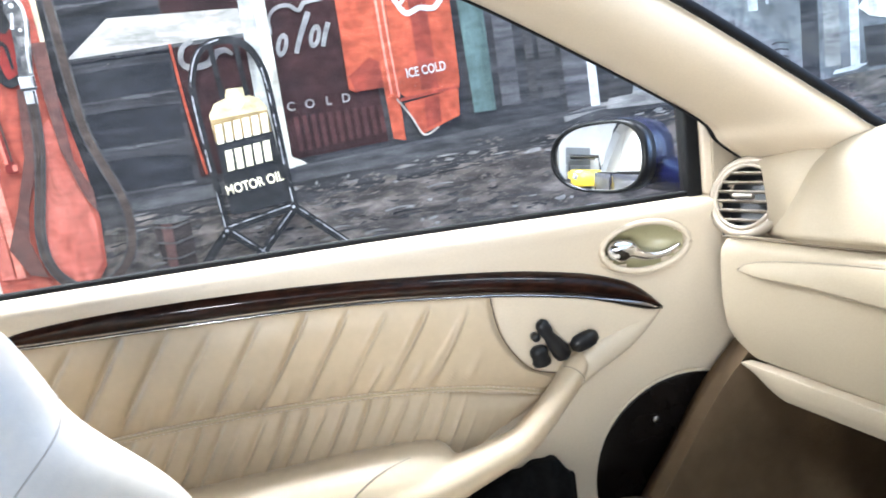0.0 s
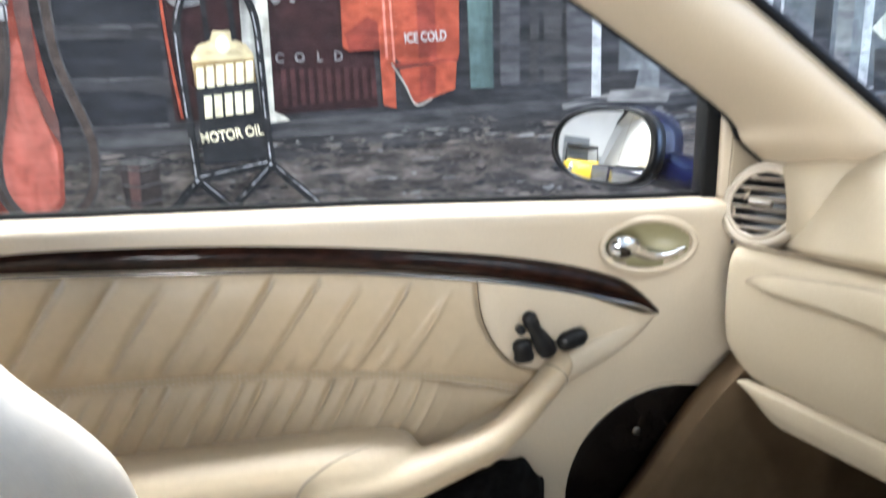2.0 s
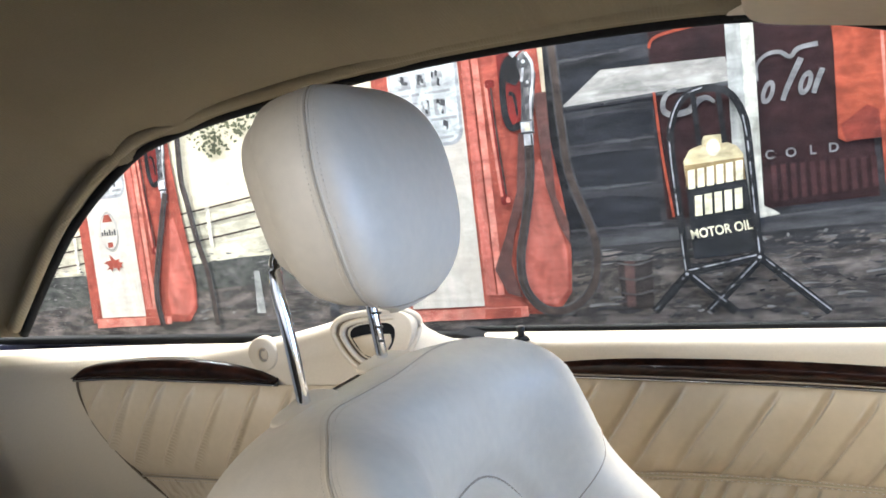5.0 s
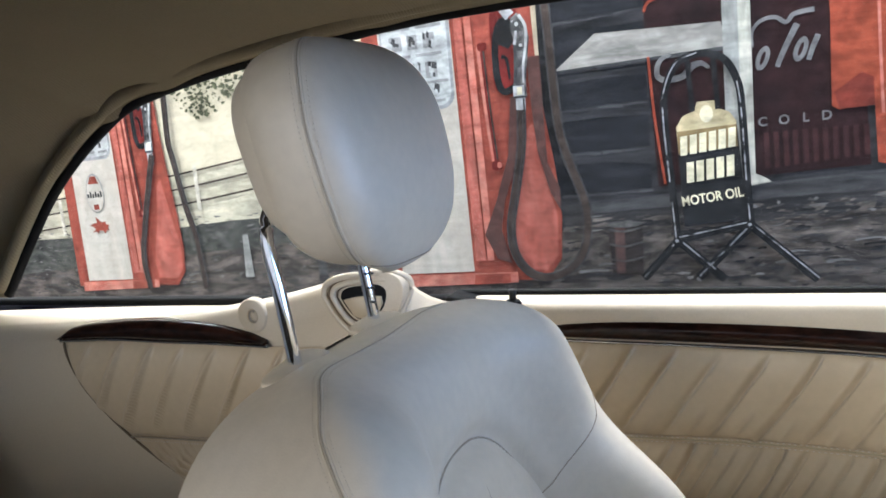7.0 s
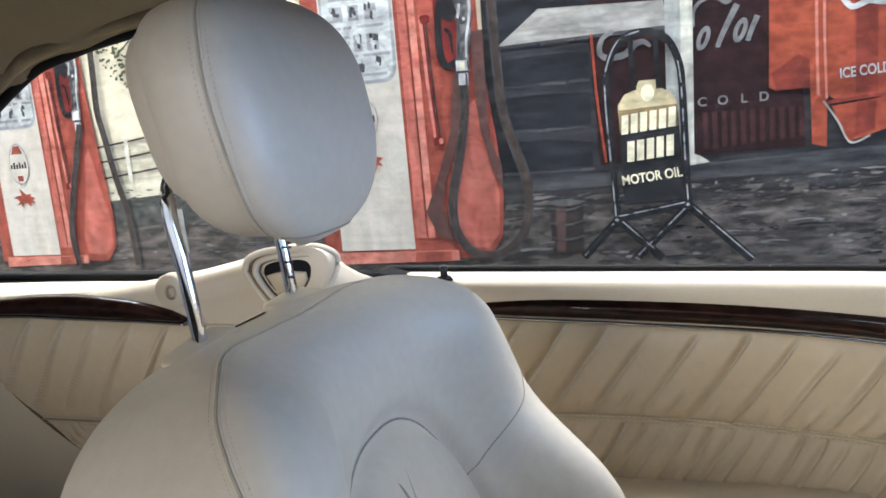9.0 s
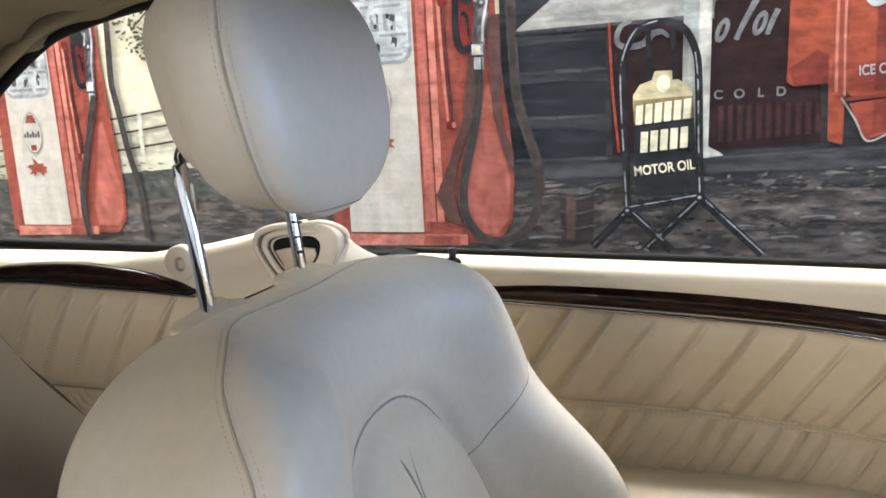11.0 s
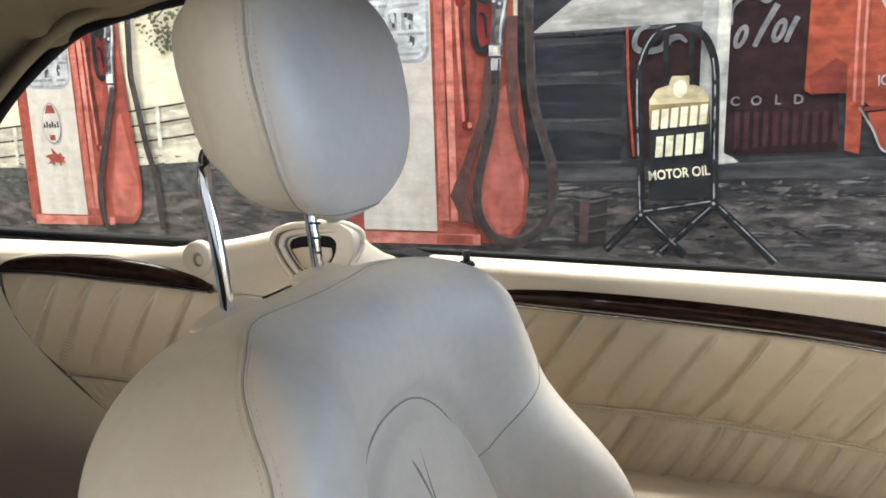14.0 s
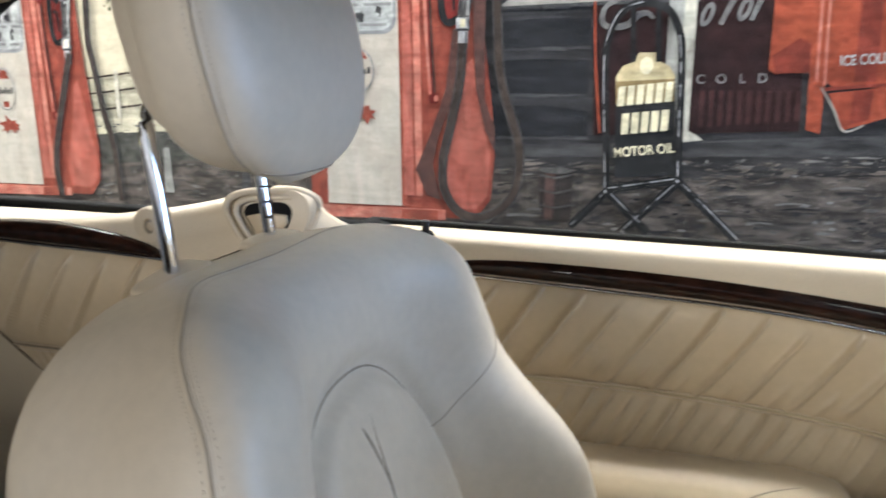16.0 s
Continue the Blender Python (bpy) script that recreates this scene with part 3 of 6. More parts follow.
stroke("kerb", [(-0.72, 0.962), (-0.16, 0.994), (0.3, 1.018), (0.62, 1.030), (1.02, 1.056)], (0.004, 0.007), P_PLANK, 6)
stroke("step", [(0.615, 1.02), (0.74, 1.042), (1.02, 1.058)], (0.022, 0.015), P_KERB, 6)


def specks(name, count, mat, box, size, layer, slope=0.05, seed=1):
    """Dabs of the brush on the painted road, joined."""
    r = random.Random(seed)
    bm = bmesh.new()
    for _ in range(count):
        x, q = r.uniform(box[0], box[2]), r.random()
        z = lerp(box[1], box[3], q) + slope * x
        w, h = size * r.uniform(0.5, 2.4), size * r.uniform(0.15, 0.45)
        bm.faces.new([bm.verts.new((x + w * math.cos(a) * r.uniform(0.4, 1.4), MY - LAYER * (layer + 0.5 * q), z + h * math.sin(a) * r.uniform(0.4, 1.5) + slope * w * math.cos(a))) for a in (0.2, 1.1, 1.9, 2.7, 3.4, 4.3, 5.2)])
    ob = part(name, bm, mat, mural, "", False)
    ob["kind"] = "stuff"


specks("road_grit", 1300, P_GRIT, (-1.0, 0.62, 1.6, 0.95), 0.0062, 6, 0.05, 5)
specks("dark_grit", 900, P_DARKGRIT, (-1.0, 0.62, 1.6, 0.95), 0.0062, 7, 0.05, 6)
specks("dark_scrub_dabs", 500, P_DARKGRIT, (-3.2, 0.70, -1.36, 0.97), 0.012, 6, 0.0, 7)
specks("pale_scrub_dabs", 260, P_KERB, (-3.2, 0.74, -1.36, 1.0), 0.009, 7, 0.0, 8)
specks("road_patches", 420, P_GROUND, (-0.8, 0.66, 1.7, 0.95), 0.020, 5.4, 0.05, 15)
specks("dark_patches", 240, P_BAND, (-0.8, 0.66, 1.7, 0.95), 0.017, 5.2, 0.05, 16)
specks("pale_patches", 170, P_KERB, (-0.8, 0.68, 1.7, 0.97), 0.013, 5.7, 0.05, 17)
# splash of pale paint on the road
specks("pale_splash", 70, P_GRIT, (0.34, 0.82, 0.42, 1.0), 0.006, 9, 0.0, 9)

# fence and tree of the field
for dz in (0.0, -0.055, -0.115):
    stroke("fence_rail", [(-3.0, 1.09 + dz), (-2.14, 1.17 + dz), (-1.36, 1.27 + dz)], 0.007, P_HOSE, 5)
for x, z0, z1 in ((-2.135, 1.02, 1.19), (-2.86, 0.95, 1.10), (-1.62, 1.05, 1.25)):
    flat("fence_post", rect(x - 0.009, z0, x + 0.009, z1), P_FENCE, 6)
bm = bmesh.new()
r = random.Random(11)
for _ in range(1500):
    a, d = r.uniform(0, 6.283), r.random() ** 0.6
    x, z = -1.98 + 0.27 * d * math.cos(a), 1.62 + 0.23 * d * math.sin(a) - 0.05 * math.cos(3 * a)
    s, q = r.uniform(0.004, 0.013), r.uniform(0, 6.28)
    bm.faces.new([bm.verts.new((x + s * m * math.cos(q + w), MY - LAYER * r.uniform(5, 8), z + s * m * 0.8 * math.sin(q + w))) for w, m in ((0, 1), (1.3, 0.6), (2.6, 1), (3.7, 0.5), (5, 0.9))])
tree = part("tree_leaves", bm, P_LEAF, mural, "", False)
tree["kind"] = "stuff"
stroke("tree_branch", [(-1.75, 1.75), (-1.95, 1.6), (-2.12, 1.47)], (0.014, 0.004), P_INK, 5)
for x, z, h in ((-1.94, 0.76, 0.16), (-1.62, 0.74, 0.2), (-1.5, 0.74, 0.18)):
    flat("tree_trunk", [(x - 0.02, z), (x + 0.02, z), (x + 0.012, z + h), (x - 0.012, z + h)], P_POLE if h < 0.17 else P_PLANK, 9)


def petrol_pump(dx, k, seed, loop=True):
    """The painted pump, moved along the wall by dx; k squeezes it; the further one stands lower and its hoses hang straight."""
    sink = [(0.70, 0.70), (0.76, 0.757), (1.05, 0.975), (1.185, 1.109), (1.295, 1.248), (1.45, 1.412), (1.75, 1.75)]

    def q(pts):
        return [(-1.045 + dx + (x + 1.045) * k, z if loop else curve_z(sink, z)) for x, z in pts]

    def figure(x0, z0, x1, z1, n):
        """A small dark picture on the dial, dabbed in."""
        r = random.Random(seed * 31 + n)
        flat("dial_figure", q(rect(x0, z0, x1, z1)), P_GREYINK, 15)
        for _ in range(5):
            cx, cz = r.uniform(x0 + 0.004, x1 - 0.004), r.uniform(z0 + 0.005, z1 - 0.005)
            w, h = r.uniform(0.004, 0.011), r.uniform(0.006, 0.016)
            flat("dial_dab", q([(cx - w, cz - h * 0.6), (cx + w * 0.7, cz - h), (cx + w, cz + h * 0.5), (cx - w * 0.5, cz + h)]), P_INK if r.random() < 0.75 else P_PANEL, 16)

    flat("pump_body", q([(-1.365, 0.735), (-0.80, 0.735), (-0.752, 0.80), (-0.742, 0.93), (-0.752, 1.08), (-0.775, 1.25), (-0.79, 1.4), (-0.80, 1.75), (-1.375, 1.75)]), P_RED, 10, "red painted petrol pump")
    flat("pump_shade", q([(-1.365, 0.735), (-1.30, 0.735), (-1.305, 1.75), (-1.372, 1.75)]), P_RED, 11)
    flat("pump_front", q([(-1.305, 0.76), (-1.043, 0.765), (-1.052, 1.30), (-1.06, 1.75), (-1.312, 1.75)]), P_WHITE, 12, "white front of the pump")
    flat("dial_rim", q(rounded(-1.305, 1.295, -1.058, 1.70, 0.045)), P_PANELRIM, 13)
    flat("dial_panel", q(rounded(-1.296, 1.306, -1.068, 1.69, 0.04)), P_PANEL, 14)
    for n, (x, z) in enumerate(((-1.275, 1.60), (-1.275, 1.57), (-1.27, 1.552), (-1.275, 1.465), (-1.26, 1.378), (-1.275, 1.318))):
        for m in range(4):
            w = 0.03 + 0.012 * ((n * 3 + m * 5 + seed) % 3)
            flat("lettering_bar", q(rect(x + m * 0.048, z, x + m * 0.048 + w, z + 0.009)), P_GREYINK, 15)
    for n, box in enumerate(((-1.282, 1.396, -1.252, 1.444), (-1.237, 1.396, -1.207, 1.444), (-1.194, 1.396, -1.165, 1.446), (-1.149, 1.396, -1.109, 1.446), (-1.26, 1.335, -1.235, 1.37), (-1.192, 1.333, -1.168, 1.368), (-1.124, 1.336, -1.105, 1.37), (-1.27, 1.49, -1.225, 1.535), (-1.205, 1.49, -1.17, 1.535), (-1.15, 1.49, -1.11, 1.535))):
        figure(*box, n)
    flat("pump_skirt", q([(-0.895, 0.77), (-0.80, 0.765), (-0.762, 0.81), (-0.755, 0.93), (-0.78, 1.06), (-0.815, 1.22), (-0.84, 1.20), (-0.86, 1.08), (-0.89, 0.95), (-0.905, 0.86)]), P_SALMON, 11)
    flat("flank_light", q([(-1.035, 0.80), (-1.0, 0.80), (-1.02, 1.75), (-1.045, 1.75)]), P_SALMON, 14)
    # round badge and red winged shape
    flat("badge_rim", q(ellipse(-1.185, 1.185, 0.052, 0.068, 28)), P_GREYINK, 15)
    flat("badge", q(ellipse(-1.185, 1.185, 0.048, 0.063, 28)), P_WHITE, 16)
    for m in range(6):
        flat("badge_bar", q(rect(-1.229 + m * 0.0148, 1.176, -1.219 + m * 0.0148, 1.197 if m % 2 else 1.19)), P_INK, 17)
    flat("badge_cap", q([(-1.215, 1.222), (-1.155, 1.222), (-1.17, 1.245), (-1.2, 1.245)]), P_RED, 17)
    flat("badge_mark", q(rect(-1.20, 1.13, -1.17, 1.15)), P_RED, 17)
    flat("red_emblem", q([(-1.245, 1.062), (-1.225, 1.058), (-1.213, 1.045), (-1.232, 1.028), (-1.208, 1.034), (-1.20, 1.018), (-1.192, 1.038), (-1.17, 1.036), (-1.158, 1.018), (-1.15, 1.04), (-1.13, 1.036), (-1.143, 1.05), (-1.128, 1.062), (-1.15, 1.066), (-1.15, 1.08), (-1.172, 1.076), (-1.205, 1.102), (-1.20, 1.075), (-1.225, 1.072)]), P_RED, 15)
    # edge light, rod, nozzle in its hook, hoses
    flat("edge_light", q([(-0.995, 0.80), (-0.972, 0.80), (-0.99, 1.75), (-1.012, 1.75)]), P_REDLIGHT, 13)
    flat("edge_shade", q([(-1.043, 0.765), (-1.02, 0.765), (-1.035, 1.75), (-1.058, 1.75)]), P_RED, 13)
    stroke("rod_light", q([(-0.966, 1.47), (-0.958, 1.3), (-0.944, 1.115)]), 0.016 * k, P_REDLIGHT, 14)
    stroke("rod", q([(-0.955, 1.47), (-0.948, 1.3), (-0.935, 1.105)]), 0.015 * k, P_REDDARK, 15)
    stroke("rod_core", q([(-0.951, 1.46), (-0.944, 1.3), (-0.932, 1.12)]), 0.006 * k, P_HOSE, 16)
    flat("rod_end", q(rounded(-0.969, 1.455, -0.938, 1.480, 0.008)), P_REDDARK, 17)
    flat("rod_end", q(rounded(-0.953, 1.088, -0.918, 1.116, 0.010)), P_REDDARK, 17)
    flat("rod_end_light", q(rounded(-0.934, 1.094, -0.920, 1.112, 0.006)), P_REDLIGHT, 18)
    flat("nozzle_recess", q(rounded(-0.925, 1.315, -0.835, 1.585, 0.040)), P_REDDARK, 14)
    stroke("nozzle_hook", q([(-0.858, 1.335), (-0.895, 1.325), (-0.912, 1.37), (-0.912, 1.46), (-0.898, 1.52), (-0.872, 1.535), (-0.856, 1.50)]), 0.022 * k, P_TUBE, 15)
    stroke("nozzle_trigger", q([(-0.895, 1.43), (-0.878, 1.42), (-0.872, 1.36)]), (0.014 * k, 0.007 * k), P_TUBE, 16)
    flat("nozzle_guard", q([(-0.905, 1.47), (-0.885, 1.53), (-0.86, 1.53), (-0.852, 1.47), (-0.87, 1.45)]), P_TUBE, 16)
    stroke("nozzle_spout", q([(-0.905, 1.62), (-0.888, 1.585), (-0.858, 1.545)]), (0.022 * k, 0.034 * k), P_STEEL, 16)
    flat("nozzle", q([(-0.862, 1.512), (-0.848, 1.467), (-0.856, 1.406), (-0.862, 1.338), (-0.824, 1.336), (-0.815, 1.40), (-0.803, 1.476), (-0.812, 1.525), (-0.835, 1.552), (-0.855, 1.54)]), P_NOZZLE, 17, "grey painted nozzle")
    stroke("nozzle_light", q([(-0.830, 1.545), (-0.812, 1.51), (-0.814, 1.46), (-0.826, 1.40), (-0.830, 1.345)]), (0.010 * k, 0.007 * k), P_CHALK, 18)
    stroke("nozzle_light", q([(-0.852, 1.53), (-0.842, 1.50), (-0.850, 1.46)]), (0.006 * k, 0.009 * k), P_STEEL, 18)
    stroke("nozzle_shadow", q([(-0.850, 1.46), (-0.850, 1.41), (-0.855, 1.345)]), (0.006 * k, 0.012 * k), P_INK, 18)
    for cx, cz, cr in ((-0.834, 1.452, 0.012), (-0.842, 1.515, 0.015)):
        flat("nozzle_nut", q(ellipse(cx, cz, cr, cr, 12)), P_INK, 19)
        flat("nozzle_nut_light", q(ellipse(cx + 0.004, cz + 0.004, cr * 0.45, cr * 0.45, 10)), P_CHALK, 20)
    flat("collar", q(rect(-0.864, 1.306, -0.822, 1.338)), P_STEEL, 19)
    flat("collar", q(rect(-0.858, 1.262, -0.828, 1.300)), P_STEEL, 19)
    for x0, x1, z0, z1, m in ((-0.852, -0.836, 1.310, 1.334, P_LETTER), (-0.828, -0.822, 1.308, 1.336, P_INK), (-0.851, -0.845, 1.264, 1.298, P_CHALK), (-0.836, -0.830, 1.264, 1.298, P_INK), (-0.864, -0.822, 1.300, 1.307, P_INK)):
        flat("collar_band", q(rect(x0, z0, x1, z1)), m, 20)
    if loop:
        flat("hose_shade", q([(-0.876, 1.307), (-0.833, 1.305), (-0.862, 1.13), (-0.920, 0.987), (-0.938, 0.90), (-0.912, 0.79), (-0.958, 0.804), (-0.996, 0.883), (-0.950, 0.987), (-0.898, 1.13)]), P_HOSEPALE, 15)
        flat("hose_shade", q([(-0.816, 1.42), (-0.777, 1.42), (-0.776, 1.25), (-0.774, 1.10), (-0.741, 1.018), (-0.743, 0.95), (-0.772, 1.01), (-0.803, 1.135), (-0.812, 1.27)]), P_HOSEPALE, 15)
    hose = [(-0.843, 1.265), (-0.852, 1.15), (-0.88, 1.02), (-0.903, 0.92), (-0.90, 0.83), (-0.86, 0.765), (-0.80, 0.742), (-0.73, 0.765), (-0.68, 0.82), (-0.662, 0.90), (-0.668, 0.98), (-0.70, 1.08), (-0.728, 1.18), (-0.738, 1.32), (-0.745, 1.5), (-0.76, 1.75)]
    lines = [q(hose)] if loop else [
        [(-2.320, 1.244), (-2.361, 1.118), (-2.407, 0.968), (-2.435, 0.844), (-2.423, 0.722)],
        [(-2.214, 1.75), (-2.220, 1.54), (-2.225, 1.42), (-2.231, 1.289), (-2.219, 1.212), (-2.191, 1.046), (-2.161, 0.917), (-2.144, 0.72)]]
    for line in lines:
        stroke("hose_edge", line, 0.030 * k, P_INK, 20, "", 60)
        stroke("hose", line, 0.021 * k, P_HOSE, 21, "dark painted hose", 60)
        stroke("hose_glint", [(x + 0.005, z) for x, z in line[:6]], (0.002 * k, 0.004 * k), P_PLANK, 22, "", 40)
    flat("plinth", q([(-1.335, 0.715), (-0.895, 0.728), (-0.895, 0.762), (-1.335, 0.755)]), P_REDLIGHT, 18.5)
    flat("plinth_end", q([(-1.045, 0.722), (-0.92, 0.727), (-0.92, 0.758), (-1.04, 0.756)]), P_RED, 19)


petrol_pump(0.0, 1.0, 1)
petrol_pump(-1.472, 0.93, 2, False)

# pale sheet roof, dark red drinks cabinet, pole
flat("awning", [(-0.735, 1.367), (-0.255, 1.378), (-0.265, 1.445), (-0.61, 1.46)], P_AWNING, 7)
flat("awning_edge", [(-0.735, 1.367), (-0.255, 1.378), (-0.255, 1.366), (-0.735, 1.360)], P_INK, 8)
flat("drinks_cabinet", [(-0.45, 1.005), (0.09, 1.03), (0.06, 1.60), (-0.468, 1.60), (-0.468, 1.37)], P_COLA, 6, "dark red painted drinks cabinet")
stroke("cabinet_edge", [(-0.462, 1.375), (-0.452, 1.2), (-0.432, 1.012)], 0.007, P_ORANGE, 8)
stroke("cabinet_edge", [(-0.468, 1.50), (-0.44, 1.53), (-0.3, 1.545), (-0.2, 1.55)], 0.008, P_ORANGE, 7)
for k in range(11):
    x = -0.165 + 0.024 * k
    flat("cabinet_rib", [(x, 1.035 + 0.002 * k), (x + 0.013, 1.037 + 0.002 * k), (x + 0.011, 1.135), (x - 0.002, 1.135)], P_COLARIB, 8)
# white script on the cabinet, drawn as plain loops
stroke("script_loop", [(-0.40, 1.375), (-0.43, 1.36), (-0.44, 1.325), (-0.42, 1.305), (-0.37, 1.31), (-0.345, 1.335)], (0.012, 0.02), P_FADED, 9)
stroke("script_loop", [(-0.345, 1.335), (-0.32, 1.34), (-0.30, 1.325)], (0.02, 0.008), P_FADED, 9)
stroke("script_loop", [(-0.188, 1.365), (-0.188, 1.405), (-0.166, 1.431), (-0.130, 1.436), (-0.104, 1.419), (-0.083, 1.438), (-0.036, 1.443)], (0.008, 0.013), P_FADED, 9)
for cx, cz in ((-0.163, 1.333), (-0.070, 1.345)):
    flat("script_blot", ellipse(cx, cz, 0.016, 0.033, 16, -0.35), P_FADED, 9)
    flat("script_blot_eye", ellipse(cx, cz, 0.005, 0.018, 14, -0.35), P_COLA, 9.5)
stroke("script_loop", [(-0.128, 1.306), (-0.112, 1.345), (-0.078, 1.412)], (0.012, 0.016), P_FADED, 9)
stroke("script_loop", [(-0.052, 1.315), (-0.044, 1.34), (-0.028, 1.378)], (0.012, 0.014), P_FADED, 9)


def word(body, x, z, size, mat, layer, wide=1.0, slope=0.0):
    bm = text_mesh(body, size)
    moved(bm, Matrix.Translation((x, MY - LAYER * layer, z)) @ pose(0, 0, 0, 0, -slope, 0) @ Matrix.Diagonal((wide, 1, 1, 1)) @ pose(0, 0, 0, 90, 0, 0))
    part("lettering", bm, mat, mural, "painted words " + body, False)


for ch, x in zip("COLD", (-0.168, -0.115, -0.062, -0.012)):
    word(ch, x, 1.163 + 0.02 * (x + 0.17), 0.034, P_FADED, 9)
flat("pole", rect(-0.262, 0.995, -0.192, 2.7), P_POLE, 10, "grey painted pole")
flat("pole_edge", rect(-0.222, 0.995, -0.19, 2.7), P_POLEPALE, 11)
flat("pole_foot", [(-0.26, 0.985), (-0.15, 1.0), (-0.165, 1.012), (-0.19, 1.025), (-0.26, 1.02)], P_POLEPALE, 12)

# orange-red drinks machine with its lid open
flat("machine_lid", [(0.0, 1.43), (0.0, 1.19), (0.018, 1.178), (0.10, 1.19), (0.095, 1.60), (-0.01, 1.60)], P_ORANGE, 10, "orange-red painted drinks machine")
flat("machine_lid_shade", [(0.006, 1.225), (0.07, 1.27), (0.105, 1.25), (0.1, 1.182), (0.018, 1.18)], P_BROWN, 11)
flat("machine_side", [(0.085, 1.60), (0.135, 1.60), (0.14, 1.025), (0.105, 1.035), (0.10, 1.16)], P_ORANGE, 12)
stroke("machine_side_light", [(0.108, 1.60), (0.112, 1.35), (0.118, 1.16)], 0.007, P_REDLIGHT, 13)
stroke("machine_side_light", [(0.128, 1.60), (0.13, 1.35), (0.138, 1.15)], 0.006, P_REDLIGHT, 13)
flat("machine_front", rounded(0.138, 1.145, 0.318, 1.60, 0.03), P_ORANGE, 13)
flat("machine_base", [(0.15, 1.13), (0.31, 1.15), (0.305, 1.075), (0.19, 1.035)], P_ORANGE, 13)
flat("machine_gap", [(0.14, 1.135), (0.315, 1.152), (0.315, 1.16), (0.14, 1.145)], P_BROWN, 14)
stroke("machine_wire", [(0.13, 1.145), (0.165, 1.09), (0.195, 1.034), (0.24, 1.05)], 0.005, P_AWNING, 15)
flat("machine_stripe", [(0.205, 1.16), (0.255, 1.16), (0.25, 1.42), (0.235, 1.44), (0.2, 1.42)], P_BROWN, 14)
flat("machine_stripe", [(0.205, 1.05), (0.25, 1.065), (0.252, 1.14), (0.208, 1.135)], P_BROWN, 14)
word("ICE COLD", 0.225, 1.214, 0.036, P_CHALK, 15, 0.72, 4)
stroke("script_loop", [(0.16, 1.42), (0.19, 1.375), (0.23, 1.385), (0.27, 1.38), (0.30, 1.41)], (0.014, 0.016), P_CHALK, 15)
stroke("script_loop", [(0.16, 1.46), (0.17, 1.40), (0.21, 1.43), (0.26, 1.42), (0.3, 1.46)], (0.008, 0.016), P_CHALK, 15)
# shed doors and posts further along
flat("teal_post", [(0.35, 1.075), (0.415, 1.075), (0.405, 1.75), (0.325, 1.75)], P_TEAL, 8)
for x0, x1, m in ((0.435, 0.49, P_PLANK), (0.52, 0.545, P_BAND), (0.56, 0.61, P_BAND)):
    flat("shed_post", [(x0, 1.07 + 0.03 * x0), (x1, 1.07 + 0.03 * x0), (x1 - 0.01, 2.4), (x0 - 0.012, 2.4)], m, 6)
flat("store_front", [(0.78, 1.065), (1.43, 1.024), (1.66, 1.034), (3.6, 1.10), (3.6, 2.7), (0.76, 2.7)], P_STORE, 5.4, "pale grey painted store front")
for x0, x1, z0, z1, m in ((0.90, 0.98, 1.06, 2.4, P_PLANK), (1.02, 1.07, 1.12, 2.4, P_KERB), (1.10, 1.17, 1.20, 1.235, P_PLANK), (1.205, 1.24, 1.255, 1.9, P_CHALK), (1.262, 1.275, 1.27, 1.9, P_CHALK), (1.372, 1.432, 1.03, 2.4, P_BAND), (1.445, 1.50, 1.06, 2.4, P_KERB), (1.53, 1.565, 1.046, 2.4, P_CHALK), (1.585, 1.72, 1.042, 1.166, P_BAND), (1.72, 1.86, 1.05, 2.4, P_POLE), (2.1, 2.2, 1.05, 2.4, P_PLANK)):
    flat("store_post", [(x0 + 0.004, z0), (x1, z0), (x1 - 0.006, z1), (x0 - 0.006, z1)], m, 6)
flat("pale_sack", [(1.56, 1.225), (1.60, 1.195), (1.70, 1.175), (1.72, 1.26), (1.60, 1.27)], P_POLEPALE, 8)
flat("pale_step", [(1.472, 1.035), (1.55, 1.04), (1.59, 1.056), (1.56, 1.056), (1.48, 1.047)], P_CHALK, 8)
for k in range(4):
    stroke("crate_line", [(1.272 + 0.002 * k, 1.09 + 0.02 * k), (1.30, 1.094 + 0.02 * k), (1.332, 1.088 + 0.02 * k)], (0.006, 0.004), P_BAND, 8)
flat("pale_post", [(0.70, 1.045), (0.728, 1.045), (0.715, 1.6), (0.692, 1.6)], P_CHALK, 9)
flat("grey_post", [(0.63, 1.04), (0.70, 1.045), (0.69, 1.6), (0.61, 1.6)], P_PLANK, 8)
flat("stone", [(0.745, 1.03), (0.93, 1.025), (0.94, 1.06), (0.86, 1.072), (0.76, 1.075)], P_KERB, 9)
flat("stone", [(0.75, 1.06), (0.83, 1.065), (0.84, 1.12), (0.76, 1.115)], P_BAND, 9)

for x0, z0, w, h in ((-0.64, 0.775, 0.05, 0.008), (-0.70, 0.755, 0.09, 0.01), (-0.12, 0.80, 0.06, 0.007), (0.05, 0.83, 0.09, 0.006), (-0.02, 0.772, 0.07, 0.008), (0.18, 0.88, 0.08, 0.006)):
    stroke("pale_dab", [(x0, z0), (x0 + w * 0.5, z0 + 0.006), (x0 + w, z0 + 0.004)], (h, h * 0.4), P_KERB, 8.5)
    stroke("dark_dab", [(x0 + 0.02, z0 - 0.012), (x0 + w * 0.6, z0 - 0.008), (x0 + w * 1.4, z0 - 0.008)], (h, h * 0.5), P_BAND, 8.4)
